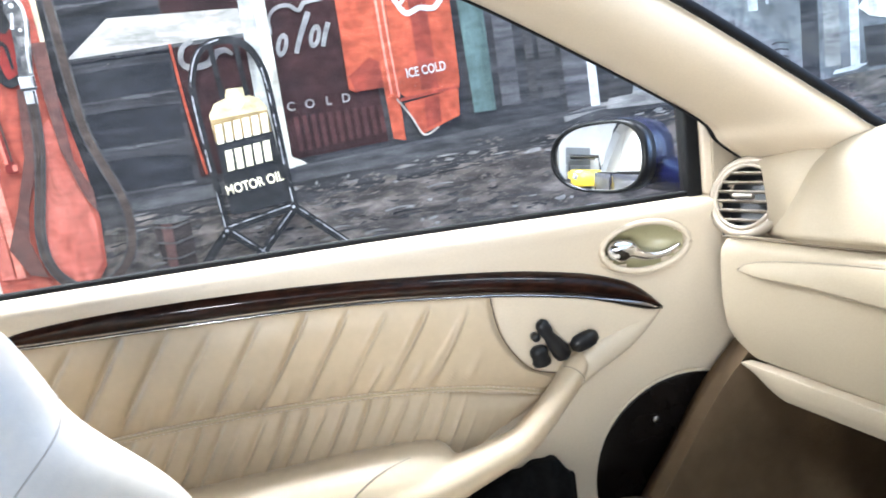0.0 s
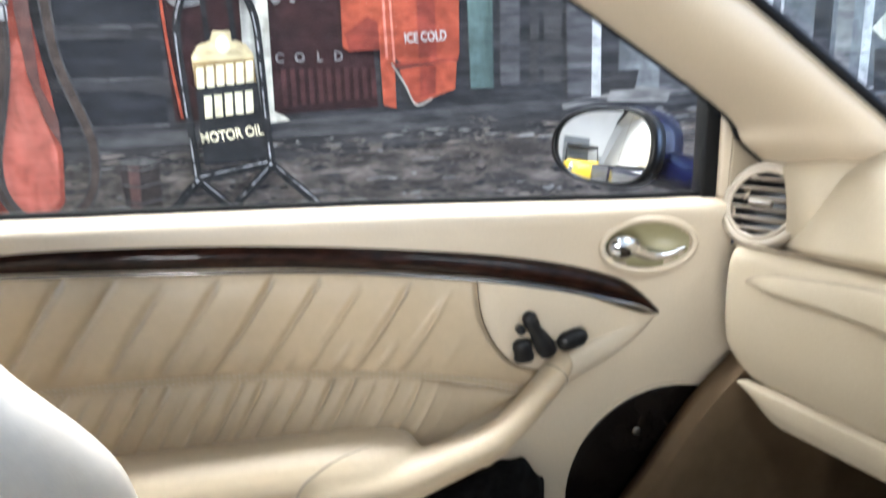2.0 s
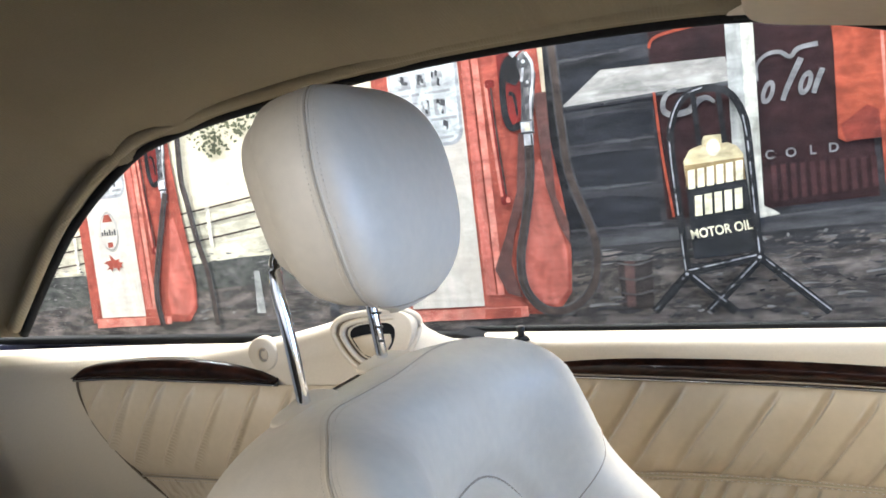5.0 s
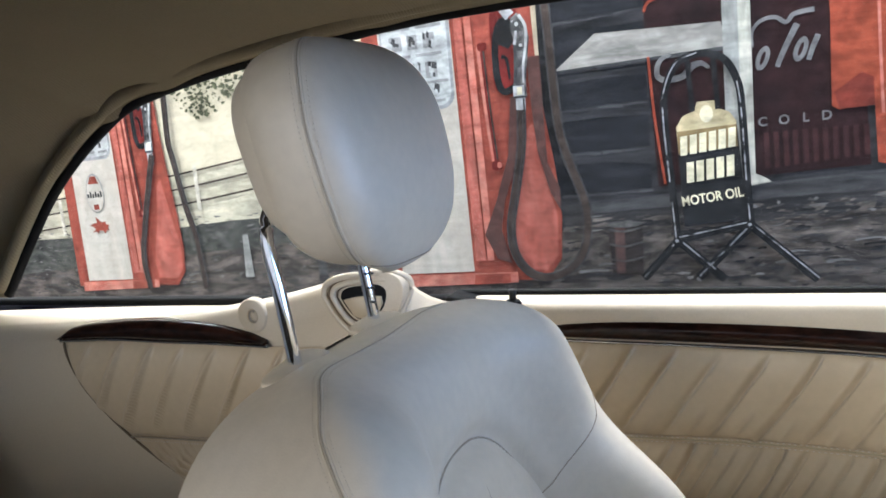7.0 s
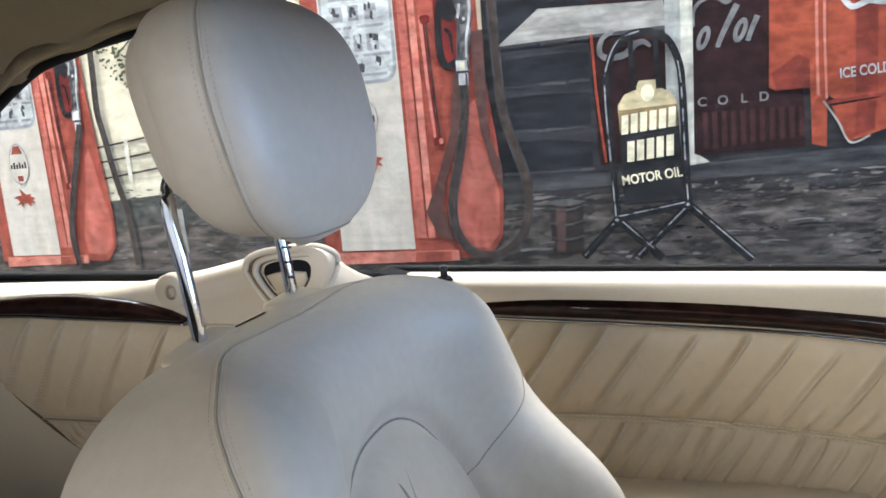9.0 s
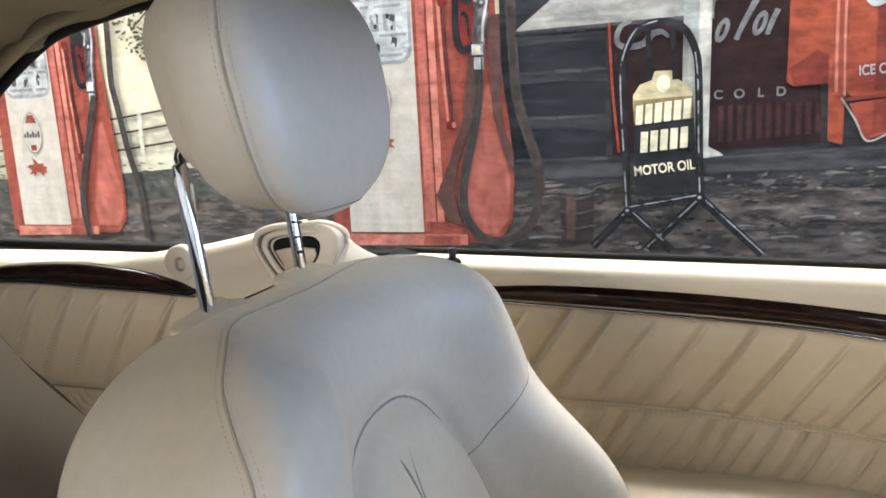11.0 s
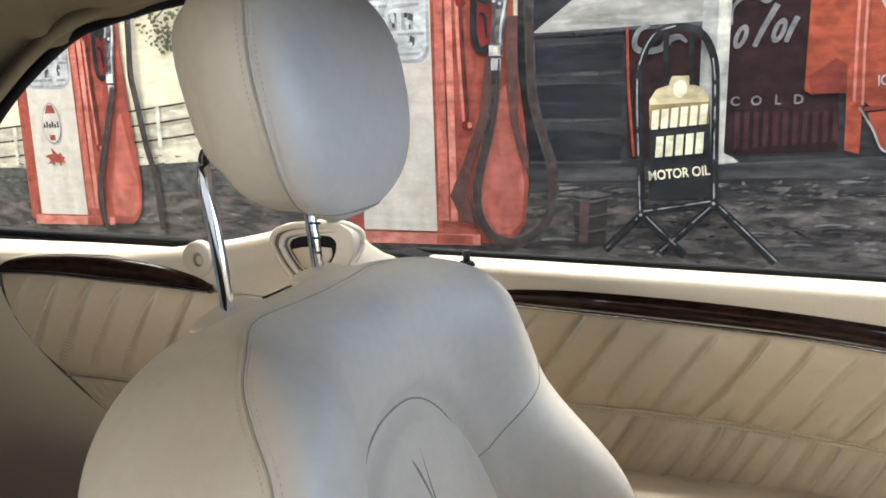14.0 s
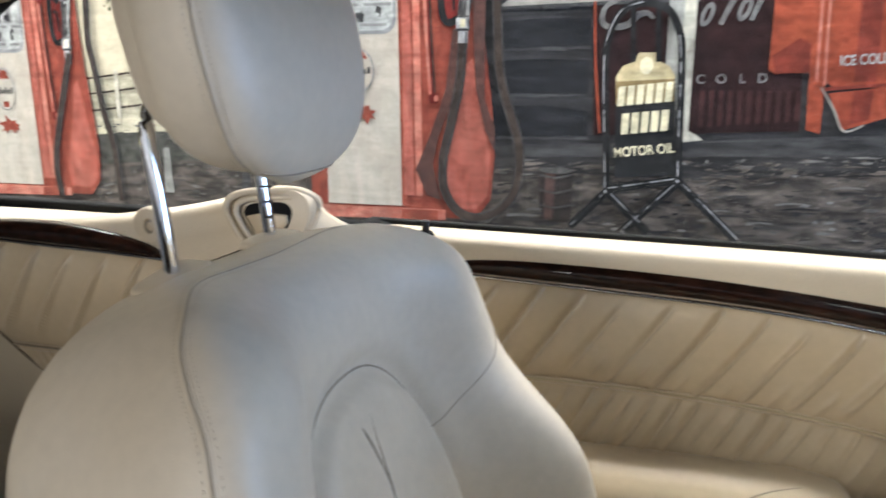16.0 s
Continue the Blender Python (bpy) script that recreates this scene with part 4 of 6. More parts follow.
# tubular stand with its oil board
flat("drum", [(-0.606, 0.895), (-0.503, 0.902), (-0.507, 0.745), (-0.597, 0.745)], P_DRUM, 8, "rusty painted drum")
flat("drum_rust", [(-0.585, 0.89), (-0.555, 0.892), (-0.56, 0.75), (-0.585, 0.75)], P_DRUMRED, 9)
for z in (0.885, 0.84, 0.795):
    stroke("drum_ring", [(-0.604, z), (-0.555, z - 0.008), (-0.505, z + 0.004)], 0.005, P_DARKGRIT, 10)
flat("drum_lid", ellipse(-0.555, 0.899, 0.052, 0.010, 20), P_DARKGRIT, 10)
flat("oil_board", [(-0.384, 0.885), (-0.214, 0.90), (-0.235, 1.175), (-0.252, 1.20), (-0.285, 1.215), (-0.29, 1.235), (-0.335, 1.235), (-0.345, 1.21), (-0.375, 1.20), (-0.394, 1.17)], P_BOARD, 13, "black oil board with a cream top")
flat("board_top", [(-0.390, 1.095), (-0.233, 1.104), (-0.235, 1.175), (-0.252, 1.20), (-0.285, 1.215), (-0.29, 1.235), (-0.335, 1.235), (-0.345, 1.21), (-0.375, 1.20), (-0.394, 1.17)], P_CREAM, 14)
flat("board_foot", [(-0.390, 1.095), (-0.233, 1.104), (-0.233, 1.115), (-0.390, 1.108)], P_CREAM, 15)
flat("board_mark", ellipse(-0.312, 1.2, 0.018, 0.024, 16), P_LETTER, 15)
flat("board_tan", [(-0.391, 1.095), (-0.2335, 1.104), (-0.2345, 1.165), (-0.392, 1.157)], P_TAN, 15.2)
# brand words as plain letter blocks
for k in range(6):
    x, z = -0.386 + 0.0256 * k, 1.088 + 0.0028 * k
    flat("letter_block", [(x, z), (x + 0.0190, z + 0.002), (x + 0.0210, z + 0.056), (x + 0.002, z + 0.054)], P_LETTER, 16)
for k in range(5):
    x, z = -0.372 + 0.0268 * k, 1.010 + 0.0030 * k
    flat("letter_block", [(x, z), (x + 0.020, z + 0.002), (x + 0.0215, z + 0.060), (x + 0.0015, z + 0.058)], P_LETTER, 16)
word("MOTOR OIL", -0.306, 0.966, 0.038, P_LETTER, 16, 0.80, 7)
stroke("stand_tube", [(-0.403, 0.842), (-0.412, 1.0), (-0.424, 1.2), (-0.418, 1.28), (-0.385, 1.345), (-0.325, 1.366), (-0.262, 1.345), (-0.228, 1.28), (-0.219, 1.2), (-0.212, 1.0), (-0.206, 0.88)], 0.020, P_TUBE, 19, "black tubular stand", 60)
stroke("tube_glint", [(-0.408, 0.85), (-0.417, 1.0), (-0.428, 1.2), (-0.421, 1.28), (-0.387, 1.348), (-0.33, 1.369)], 0.004, P_GLINT, 20, "", 40)
stroke("tube_glint", [(-0.208, 0.89), (-0.214, 1.0), (-0.221, 1.2), (-0.23, 1.28)], 0.004, P_GLINT, 20, "", 30)
for x in (-0.352, -0.285):
    stroke("stand_tube", [(x - 0.004, 1.355), (x, 1.28), (x + 0.004, 1.21)], 0.014, P_TUBE, 18)
for pts in ([(-0.403, 0.845), (-0.505, 0.735)], [(-0.403, 0.845), (-0.28, 0.73)], [(-0.206, 0.882), (-0.04, 0.725)], [(-0.206, 0.882), (-0.35, 0.735)], [(-0.403, 0.85), (-0.206, 0.888)]):
    stroke("stand_leg", pts, 0.024, P_TUBE, 18)
    stroke("tube_glint", [(x + 0.002, z + 0.005) for x, z in pts], 0.004, P_GLINT, 19)
for x, z in ((-0.403, 0.842), (-0.206, 0.882)):
    flat("stand_joint", ellipse(x, z, 0.014, 0.014, 14), P_TUBE, 21)
    flat("joint_glint", ellipse(x - 0.003, z + 0.003, 0.005, 0.005, 10), P_GLINT, 22)

# ---- passenger door with its trim ----
WOOD_TOP = [(-0.482, 0.919), (-0.45, 0.930), (-0.333, 0.938), (-0.118, 0.932), (0.096, 0.911), (0.239, 0.884), (0.311, 0.859), (0.340, 0.838), (0.356, 0.820)]
WOOD_LOW = [(-0.482, 0.917), (-0.454, 0.912), (-0.266, 0.907), (-0.05, 0.898), (0.122, 0.878), (0.237, 0.855), (0.309, 0.834), (0.356, 0.818)]
SEAM_MID = [(-0.56, 0.762), (-0.41, 0.770), (-0.215, 0.776), (-0.03, 0.770), (0.08, 0.756), (0.2, 0.725)]


def door_y(x):
    return 0.862 + 0.02 * step(0.0, 0.4, x)


SILL = [(0.0, 0.30), (0.0, 0.55), (0.0, 0.80), (-0.002, 0.88), (-0.008, 0.92), (-0.011, 0.938), (-0.008, 0.950), (0.002, 0.956), (0.018, 0.958), (0.034, 0.957)]
SILL_LINE = spline([(d, 0, z) for d, z in SILL], 60)

door = thing("door_1", "closed cream leather car door with dark wood trim", "car door", (-0.05, 0.9, 0.3), kind="structure")


def belt_lift(x):
    """The belt line rises a little towards the rear."""
    return 0.006 * (1 - step(-0.05, 0.35, x))


def base_point(u, v):
    p = SILL_LINE[min(59, int(round(v * 59)))]
    x = lerp(-0.60, 0.52, u)
    return (x, door_y(x) + p.x, p.z + belt_lift(x) * step(0.90, 0.945, p.z))


HANDLE = (0.340, 0.904, 0.060, 0.0325)
bm = sheet(base_point, 180, 59)
cut = [f for f in bm.faces if ((f.calc_center_median().x - HANDLE[0]) / (HANDLE[2] - 0.004)) ** 2 + ((f.calc_center_median().z - HANDLE[1]) / (HANDLE[3] - 0.004)) ** 2 < 1 or (f.calc_center_median().x > 0.452 and f.calc_center_median().z > 0.895)]
bmesh.ops.delete(bm, geom=cut, context="FACES")
part("trim_panel", bm, CREAM_PLASTIC, door, "smooth cream upper door panel")
part("inner_shell", block((-0.60, 0.905, 0.28), (0.50, 0.915, 0.955)), BLACK, door)


def wood_strip(top, low, yfn, x0, x1, name, parent, bulge=0.012):
    def fn(u, v):
        x = lerp(x0, x1, u)
        a, b = curve_z(low, x), curve_z(top, x)
        return (x, yfn(x) - 0.004 - bulge * math.sin(math.pi * min(1, max(0, v))) ** 0.6, lerp(a, b, v))
    return part(name, sheet(fn, 90, 12, (0, 0.012, 0)), WOOD, parent, "glossy dark burl wood strip")


wood_strip(WOOD_TOP, WOOD_LOW, door_y, -0.482, 0.356, "wood_trim", door)
pts = [(x, door_y(x) - 0.010, curve_z(WOOD_LOW, x) - 0.0025) for x in [lerp(-0.478, 0.357, k / 80) for k in range(81)]]
part("chrome_strip", tube(pts, [0.0022 if k < 70 else 0.0022 + 0.0038 * step(70, 77, k) - 0.004 * step(78, 80, k) for k in range(81)], 8), STRIP, door, "thin chrome strip under the wood")


def pleat(s, period, width, seed, v=0.5, reach=(0.0, 1.0), phase=0.0):
    """Height of gathered folds across s: rounded uneven ridges, steeper on the forward flank, each with its own start and end."""
    s = s - phase
    k = round(s / period)
    h = 0.0
    for q in (k - 1, k, k + 1):
        n1, n2, n3 = math.sin(q * 12.9898 + seed * 3.1), math.sin(q * 7.13 + seed), math.sin(q * 4.71 + seed * 1.7)
        d = s - q * period - 0.06 * period * n1 - 0.003 * n3 * math.sin(3.1 * v)
        lo, hi = reach[0] + 0.08 * n2, reach[1] - 0.05 + 0.05 * n3
        along = step(lo - 0.12, lo + 0.14, v) * (1 - step(hi - 0.10, hi + 0.08, v))
        w = width * (0.95 + 0.2 * n2) * (1.25 if d < 0 else 0.42)
        h += (0.85 + 0.25 * n3) * along * math.exp(-abs(d / w) ** 1.9)
    return h


XR = [(0.70, 0.205), (0.748, 0.20), (0.77, 0.163), (0.82, 0.131), (0.876, 0.122), (0.92, 0.115)]


def upper_insert(u, v):
    z = lerp(0.74, 0.92, v)
    x = lerp(-0.56, curve_z(XR, z), u)
    lo, hi = curve_z(SEAM_MID, x), curve_z(WOOD_LOW, min(x, 0.13)) - 0.001
    z = lerp(lo, hi, v)
    x = lerp(-0.56, curve_z(XR, z), u)
    s = x - 0.69 * (z - 0.77)
    fade = step(0.0, 0.05, v) * (1 - 0.75 * step(0.02, 0.11, x))
    pillow = 0.010 * (1 - (2 * v - 1) ** 4) * (1 - step(0.985, 1.0, u))
    return (x, door_y(x) - 0.004 - pillow - fade * (0.0124 * pleat(s, 0.0562, 0.0046, 1, v, (0.05, 0.93), 0.024) + 0.0056 * pleat(s, 0.0562, 0.0040, 7, v, (0.02, 0.32), 0.052)) * (1 - step(0.90, 0.97, u)), z)


def lower_insert(u, v):
    x = lerp(-0.56, 0.205, u)
    hi = curve_z(SEAM_MID, x)
    lo = min(hi - 0.002, curve_z([(-0.56, 0.655), (0.05, 0.655), (0.124, 0.682), (0.19, 0.724), (0.205, 0.735)], x))
    z = lerp(lo, hi, v)
    s = x - 0.60 * (z - 0.73)
    fade = (1 - step(0.93, 0.99, v)) * (1 - 0.95 * step(0.0, 0.10, x))
    belly = 0.012 * math.sin(math.pi * min(1, v * 1.0))
    return (x, door_y(x) - 0.004 - belly + 0.010 * step(0.03, 0.12, x) - 0.0098 * fade * pleat(s, 0.0272, 0.0040, 2, v, (0.05, 0.98), 0.010), z)


part("leather_insert", sheet(upper_insert, 560, 40), CREAM, door, "gathered cream leather insert")
part("leather_insert_lower", sheet(lower_insert, 560, 34), CREAM, door, "gathered cream leather below the seam")


def stitches(points, length, radius, bm=None):
    """Single stitches along a line, joined."""
    bm = bm or bmesh.new()
    pts = [Vector(p) for p in points]
    for a, b in zip(pts[::2], pts[1::2]):
        tube([a, (a + b) / 2 + Vector((0, 0, 0)), b], [radius * 0.5, radius, radius * 0.5], 5, bm=bm)
    return bm


line = [lerp(-0.55, 0.19, k / 220) for k in range(221)]
part("seam", tube([(x, door_y(x) - 0.0075, curve_z(SEAM_MID, x)) for x in line], 0.0006, 6), CREAM_DEEP, door)
for dz in (0.004, -0.004):
    part("seam_ridge", tube([(x, door_y(x) - 0.0072, curve_z(SEAM_MID, x) + dz * 0.6) for x in line], 0.0022, 8), CREAM, door)
    b = stitches([(x, door_y(x) - 0.0097, curve_z(SEAM_MID, x) + dz * 0.85) for x in line], 0.003, 0.0007)
    part("stitching", b, THREAD, door)["kind"] = "stuff"

# switch panel and seat switches
SW_LOW = [(0.122, 0.876), (0.131, 0.82), (0.163, 0.77), (0.205, 0.753), (0.245, 0.744), (0.30, 0.772), (0.356, 0.816)]


def switch_panel(u, v):
    x = lerp(0.1225, 0.354, u)
    a, b = curve_z(SW_LOW, x), curve_z(WOOD_LOW, x) - 0.004
    rim = min(u, 1 - u) * 8
    return (x, door_y(x) - 0.006 - 0.004 * step(0, 1, rim), lerp(min(a, b), b, v))


part("switch_panel", sheet(switch_panel, 60, 30, (0, 0.01, 0)), CREAM_PLASTIC, door, "smooth cream panel around the seat switches")
edge = spline([(x, 0, z) for x, z in SW_LOW[:5]], 50)
part("panel_gap", tube([(p.x - 0.0008, door_y(p.x) - 0.0110, p.z - 0.0004) for p in edge], 0.0008, 6), GAP, door)
ridge = spline([(0.205, 0.848, 0.745), (0.255, 0.864, 0.764), (0.300, 0.874, 0.782), (0.334, 0.879, 0.802), (0.358, 0.882, 0.817)], 24)
part("panel_ridge", tube(ridge, [curve_z([(0, 0.0175), (0.25, 0.0180), (0.5, 0.0165), (0.8, 0.011), (1, 0.004)], k / 23) for k in range(24)], 20, ((0, 1, 0), 0.6)), CREAM_PLASTIC, door)


def knob(name, pts, radii, depth=0.016):
    y = door_y(0.2) - 0.010
    return part(name, tube([(x, y - depth * 0.45, z) for x, z in pts], radii, 14, ((0, 1, 0), 0.75)), BLACK, door, "black seat switch")


def capsule(name, a, b, r):
    n = 7
    pts = [(lerp(a[0], b[0], k / (n - 1)), lerp(a[1], b[1], k / (n - 1))) for k in range(n)]
    return knob(name, pts, [r * (1 - abs(2 * k / (n - 1) - 1) ** 4 * 0.55) for k in range(n)])


knob("backrest_switch", [(0.181, 0.831), (0.184, 0.827), (0.188, 0.818), (0.192, 0.810), (0.199, 0.798), (0.206, 0.786), (0.211, 0.778), (0.213, 0.774)], [0.005, 0.0090, 0.0098, 0.0078, 0.0108, 0.0128, 0.0112, 0.005])
knob("lumbar_knob", [(0.176, 0.798), (0.1765, 0.794), (0.177, 0.788), (0.178, 0.783), (0.179, 0.776), (0.180, 0.771), (0.180, 0.769)], [0.007, 0.0118, 0.0126, 0.0112, 0.0130, 0.0118, 0.007])
capsule("cushion_switch", (0.221, 0.788), (0.258, 0.800), 0.0124)
for x, z, r in ((0.174, 0.811, 0.0058),):
    y = door_y(x) - 0.010
    part("memory_button", tube([(x, y, z), (x, y - 0.007, z), (x, y - 0.0125, z), (x, y - 0.014, z)], [r, r, r * 0.92, r * 0.5], 16), BLACK, door, "round black knob")

# arm rest and pull handle
ARM = spline([(-0.62, 0.833, 0.637), (-0.40, 0.826, 0.644), (-0.12, 0.824, 0.657), (-0.03, 0.825, 0.659), (0.012, 0.829, 0.654), (0.030, 0.834, 0.648)], 40)
ARM_R = [0.058] * 32 + [0.058 * math.sqrt(max(0.03, 1 - ((k - 31) / 8.2) ** 2)) for k in range(32, 40)]
PULL = spline([(-0.20, 0.818, 0.650), (-0.06, 0.803, 0.653), (0.01, 0.799, 0.658), (0.06, 0.801, 0.670), (0.124, 0.808, 0.689), (0.157, 0.817, 0.709), (0.19, 0.833, 0.733), (0.222, 0.855, 0.757), (0.245, 0.885, 0.775)], 60)
PULL_R = [curve_z([(-0.20, 0.032), (-0.06, 0.033), (0.01, 0.029), (0.06, 0.0235), (0.124, 0.0195), (0.157, 0.018), (0.19, 0.017), (0.222, 0.017), (0.245, 0.010)], p.x) for p in PULL]
WIDE = 1.3
b = tube([(p.x, p.y, p.z + 0.003) for p in ARM], ARM_R, 24, ((0, 0, 1), 0.79))
arm = part("armrest", tube(PULL, PULL_R, 24, ((0, 1, 0), WIDE), bm=b), CREAM, door, "padded cream leather arm rest running into a curved pull handle")
mod = arm.modifiers.new("blend", "REMESH")
mod.mode, mod.voxel_size, mod.use_smooth_shade = "VOXEL", 0.003, True
mod = arm.modifiers.new("soften", "SMOOTH")
mod.factor, mod.iterations = 0.5, 14


def on_arm(points, lift):
    """The places on the padded arm rest that lie nearest to the points, lifted a little."""
    bpy.context.view_layer.update()
    whole = arm.evaluated_get(bpy.context.evaluated_depsgraph_get())
    back = arm.matrix_world.inverted()
    out = []
    for p in points:
        ok, place, normal, face = whole.closest_point_on_mesh(back @ Vector(p))
        out.append(arm.matrix_world @ (place + normal * lift))
    return out


seam = spline([(-0.092, 0.80, 0.600), (-0.100, 0.775, 0.625), (-0.100, 0.770, 0.648), (-0.094, 0.770, 0.670), (-0.078, 0.772, 0.688), (-0.050, 0.785, 0.700), (-0.012, 0.800, 0.706)], 50)
part("handle_seam", tube(on_arm(seam, 0.0002), [0.0012 * (1 - 0.7 * step(35, 49, k)) for k in range(50)], 6), SEAM, arm)
c, d = PULL[50], (PULL[51] - PULL[49]).normalized()
across = d.cross(Vector((0, 1, 0))).normalized()
bow = d.cross(across).normalized()
loop = [c + (across * math.cos(a) + bow * math.sin(a) * (WIDE if bow.y < 0 else -WIDE)) * PULL_R[50] for a in [lerp(0.1, 3.04, k / 24) for k in range(25)]]
part("handle_joint", tube(on_arm(loop, 0.0001), 0.0008, 6), SEAM, arm)

# door pull lever in its oval dish
hx, hz, ha, hb = HANDLE
hy = door_y(hx)


def dish(u, v):
    t = 2 * math.pi * u
    q = v
    return (hx + ha * q * math.cos(t), hy + 0.024 * (1 - q**3) - 0.004 * q, hz + hb * q * math.sin(t))


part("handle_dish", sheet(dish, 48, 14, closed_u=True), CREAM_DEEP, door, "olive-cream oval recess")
for k, (grow, r, m) in enumerate(((1.0, 0.0045, CREAM_PLASTIC), (1.12, 0.0022, CREAM_PLASTIC))):
    ring = [(hx + ha * grow * math.cos(2 * math.pi * i / 64), hy - 0.010 + 0.006 * k, hz + (hb + ha * (grow - 1)) * math.sin(2 * math.pi * i / 64)) for i in range(65)]
    part("handle_rim", tube(ring, r, 8, caps=False), m, door)
part("door_lever", tube(spline([(0.290, hy - 0.002, 0.899), (0.302, hy - 0.008, 0.903), (0.318, hy - 0.010, 0.902), (0.334, hy - 0.008, 0.893), (0.352, hy - 0.006, 0.888), (0.372, hy - 0.006, 0.890), (0.392, hy - 0.004, 0.898)], 30),
     [curve_z([(0, 0.006), (0.15, 0.0155), (0.3, 0.0155), (0.45, 0.0085), (0.7, 0.0055), (1, 0.0025)], k / 29) for k in range(30)], 14, ((0, 1, 0), 0.6)), CHROME, door, "shiny chrome door lever")

# speaker, pocket, lock knob
sx, sz = 0.388, 0.560
part("speaker_grille", plate(ellipse(sx, sz, 0.148, 0.154, 48), 0.012, "y", door_y(sx) - 0.008, 0.003), SPEAKER, door, "dark oval door speaker grille")
part("speaker_emblem", tube([(0.336, door_y(sx) - 0.006, 0.654), (0.336, door_y(sx) - 0.0095, 0.654)], 0.005, 12), SATIN, door)
part("speaker_ring", tube([(sx + 0.149 * math.cos(2 * math.pi * i / 64), door_y(sx) - 0.003, sz + 0.155 * math.sin(2 * math.pi * i / 64)) for i in range(65)], 0.003, 8, caps=False), CREAM_PLASTIC, door)


def pocket(u, v):
    x = lerp(-0.022, 0.209, u)
    top = lerp(0.600, 0.647, u) - 0.045 * step(0.80, 1.0, u) ** 2
    z = lerp(0.34, top, v)
    return (x, door_y(x) - 0.028 + 0.02 * step(0.93, 1.0, u) - 0.004 * math.sin(40 * u), z)


# nothing is hollow here: a black sheet gives the pocket its dark inside
part("door_pocket", sheet(pocket, 60, 10, (0, 0.02, 0)), POCKET_DARK, door, "black sheet for the dark inside of the map pocket")


def pocket_lip(u, v):
    x = lerp(-0.58, 0.345, u)
    top = curve_z([(-0.6, 0.48), (-0.2, 0.52), (-0.077, 0.534), (0.193, 0.567), (0.283, 0.571), (0.35, 0.54)], x)
    roll = step(0.9, 1.0, v)
    return (x, 0.800 + 0.018 * roll * roll + 0.05 * step(0.97, 1.0, u), lerp(0.30, top, v))


part("pocket_lip", sheet(pocket_lip, 60, 24, (0, 0.012, 0)), SHADED_TRIM, door, "carpeted lip in front of the map pocket, shade in its colour")
part("lock_pin", tube([(-0.499, 0.853, 0.950), (-0.499, 0.853, 0.972), (-0.499, 0.853, 0.979), (-0.499, 0.853, 0.981)], [0.0055, 0.005, 0.0062, 0.004], 12), BLACK, door, "small black locking pin")
part("lock_collar", tube([(-0.499, 0.853, 0.960), (-0.499, 0.853, 0.9655)], [0.012, 0.009], 16), RUBBER, door)

# mirror corner trim, belt rubber, outer skin and window
part("mirror_corner_trim", plate([(0.434, 0.958), (0.476, 0.950), (0.530, 0.968), (0.502, 0.998), (0.470, 1.032), (0.442, 1.058), (0.434, 1.062)], 0.014, "y", 0.884, 0.005), CREAM_PLASTIC, door, "cream mirror corner trim with tweeter")
part("tweeter_grille", plate([(0.446, 0.966), (0.472, 0.962), (0.496, 0.985), (0.470, 1.015), (0.448, 1.036)], 0.006, "y", 0.8800, 0.002), material("tweeter_mesh", (0.36, 0.30, 0.21), 0.7, 0, (0.22, 0.18, 0.13), 900, 0.8, 0.3, 900), door, "perforated tweeter grille")
part("window_post", plate([(0.414, 0.952), (0.435, 0.952), (0.435, 1.066), (0.414, 1.086)], 0.03, "y", 0.888, 0.004), RUBBER, door, "black window post")
part("belt_rubber", plate([(-0.60, 0.955), (-0.05, 0.955), (0.43, 0.952), (0.43, 0.9645), (0.35, 0.9645), (0.15, 0.9675), (-0.05, 0.9705), (-0.60, 0.9705)], 0.013, "y", 0.893, 0.003), RUBBER, door, "black belt line rubber")


def skin(u, v):
    x, z = lerp(-0.60, 0.50, u), lerp(0.22, 0.955, v)
    return (x, 0.955 + 0.028 * math.sin(math.pi * (0.15 + 0.7 * v)) - 0.03 * v, z)


part("outer_skin", sheet(skin, 12, 12, (0, -0.01, 0)), BLUE, door, "midnight blue outer skin")
RAIL = [(-1.50, 0.93), (-1.452, 0.985), (-1.294, 1.163), (-1.139, 1.271), (-1.035, 1.305), (-0.854, 1.330), (-0.54, 1.352), (-0.187, 1.340), (0.0, 1.290), (0.132, 1.236), (0.40, 1.093), (0.46, 1.05)]


def pane(x0, x1):
    def fn(u, v):
        x = lerp(x0, x1, u)
        z = lerp(0.952, max(0.955, curve_z(RAIL, x)), v)
        return (x, lerp(0.898, 0.812, (z - 0.95) / 0.38), z)
    return fn


glass = part("window_pane", facing(sheet(pane(-0.605, 0.41), 30, 10), (0, -1, 0)), GLASS, door, "raised clear side window")
glass.visible_shadow = False

# ---- outside mirror ----
mirror = thing("wing_mirror", "dark blue wing mirror with black rim", "wing mirror", (0.45, 1.0, 0.95))
MN = Vector((-0.772, -0.626, 0.095)).normalized()
MT = Vector((MN.y, -MN.x, 0)).normalized() * -1
MU = MT.cross(MN).normalized()
if MU.z < 0:
    MU = -MU
MC = Vector((0.387, 1.165, 0.998))


def lens_outline(grow, n=48):
    out = []
    for k in range(n):
        t = 2 * math.pi * k / n
        c, s = math.cos(t), math.sin(t)
        a = 0.086 * math.copysign(abs(c) ** 0.72, c)
        b = 0.0545 * math.copysign(abs(s) ** 0.8, s) * (1 + 0.14 * c)
        out.append((a * grow + 0.0, b * grow))
    return out


def lens_point(a, b, d):
    return MC + MT * a + MU * b + MN * d


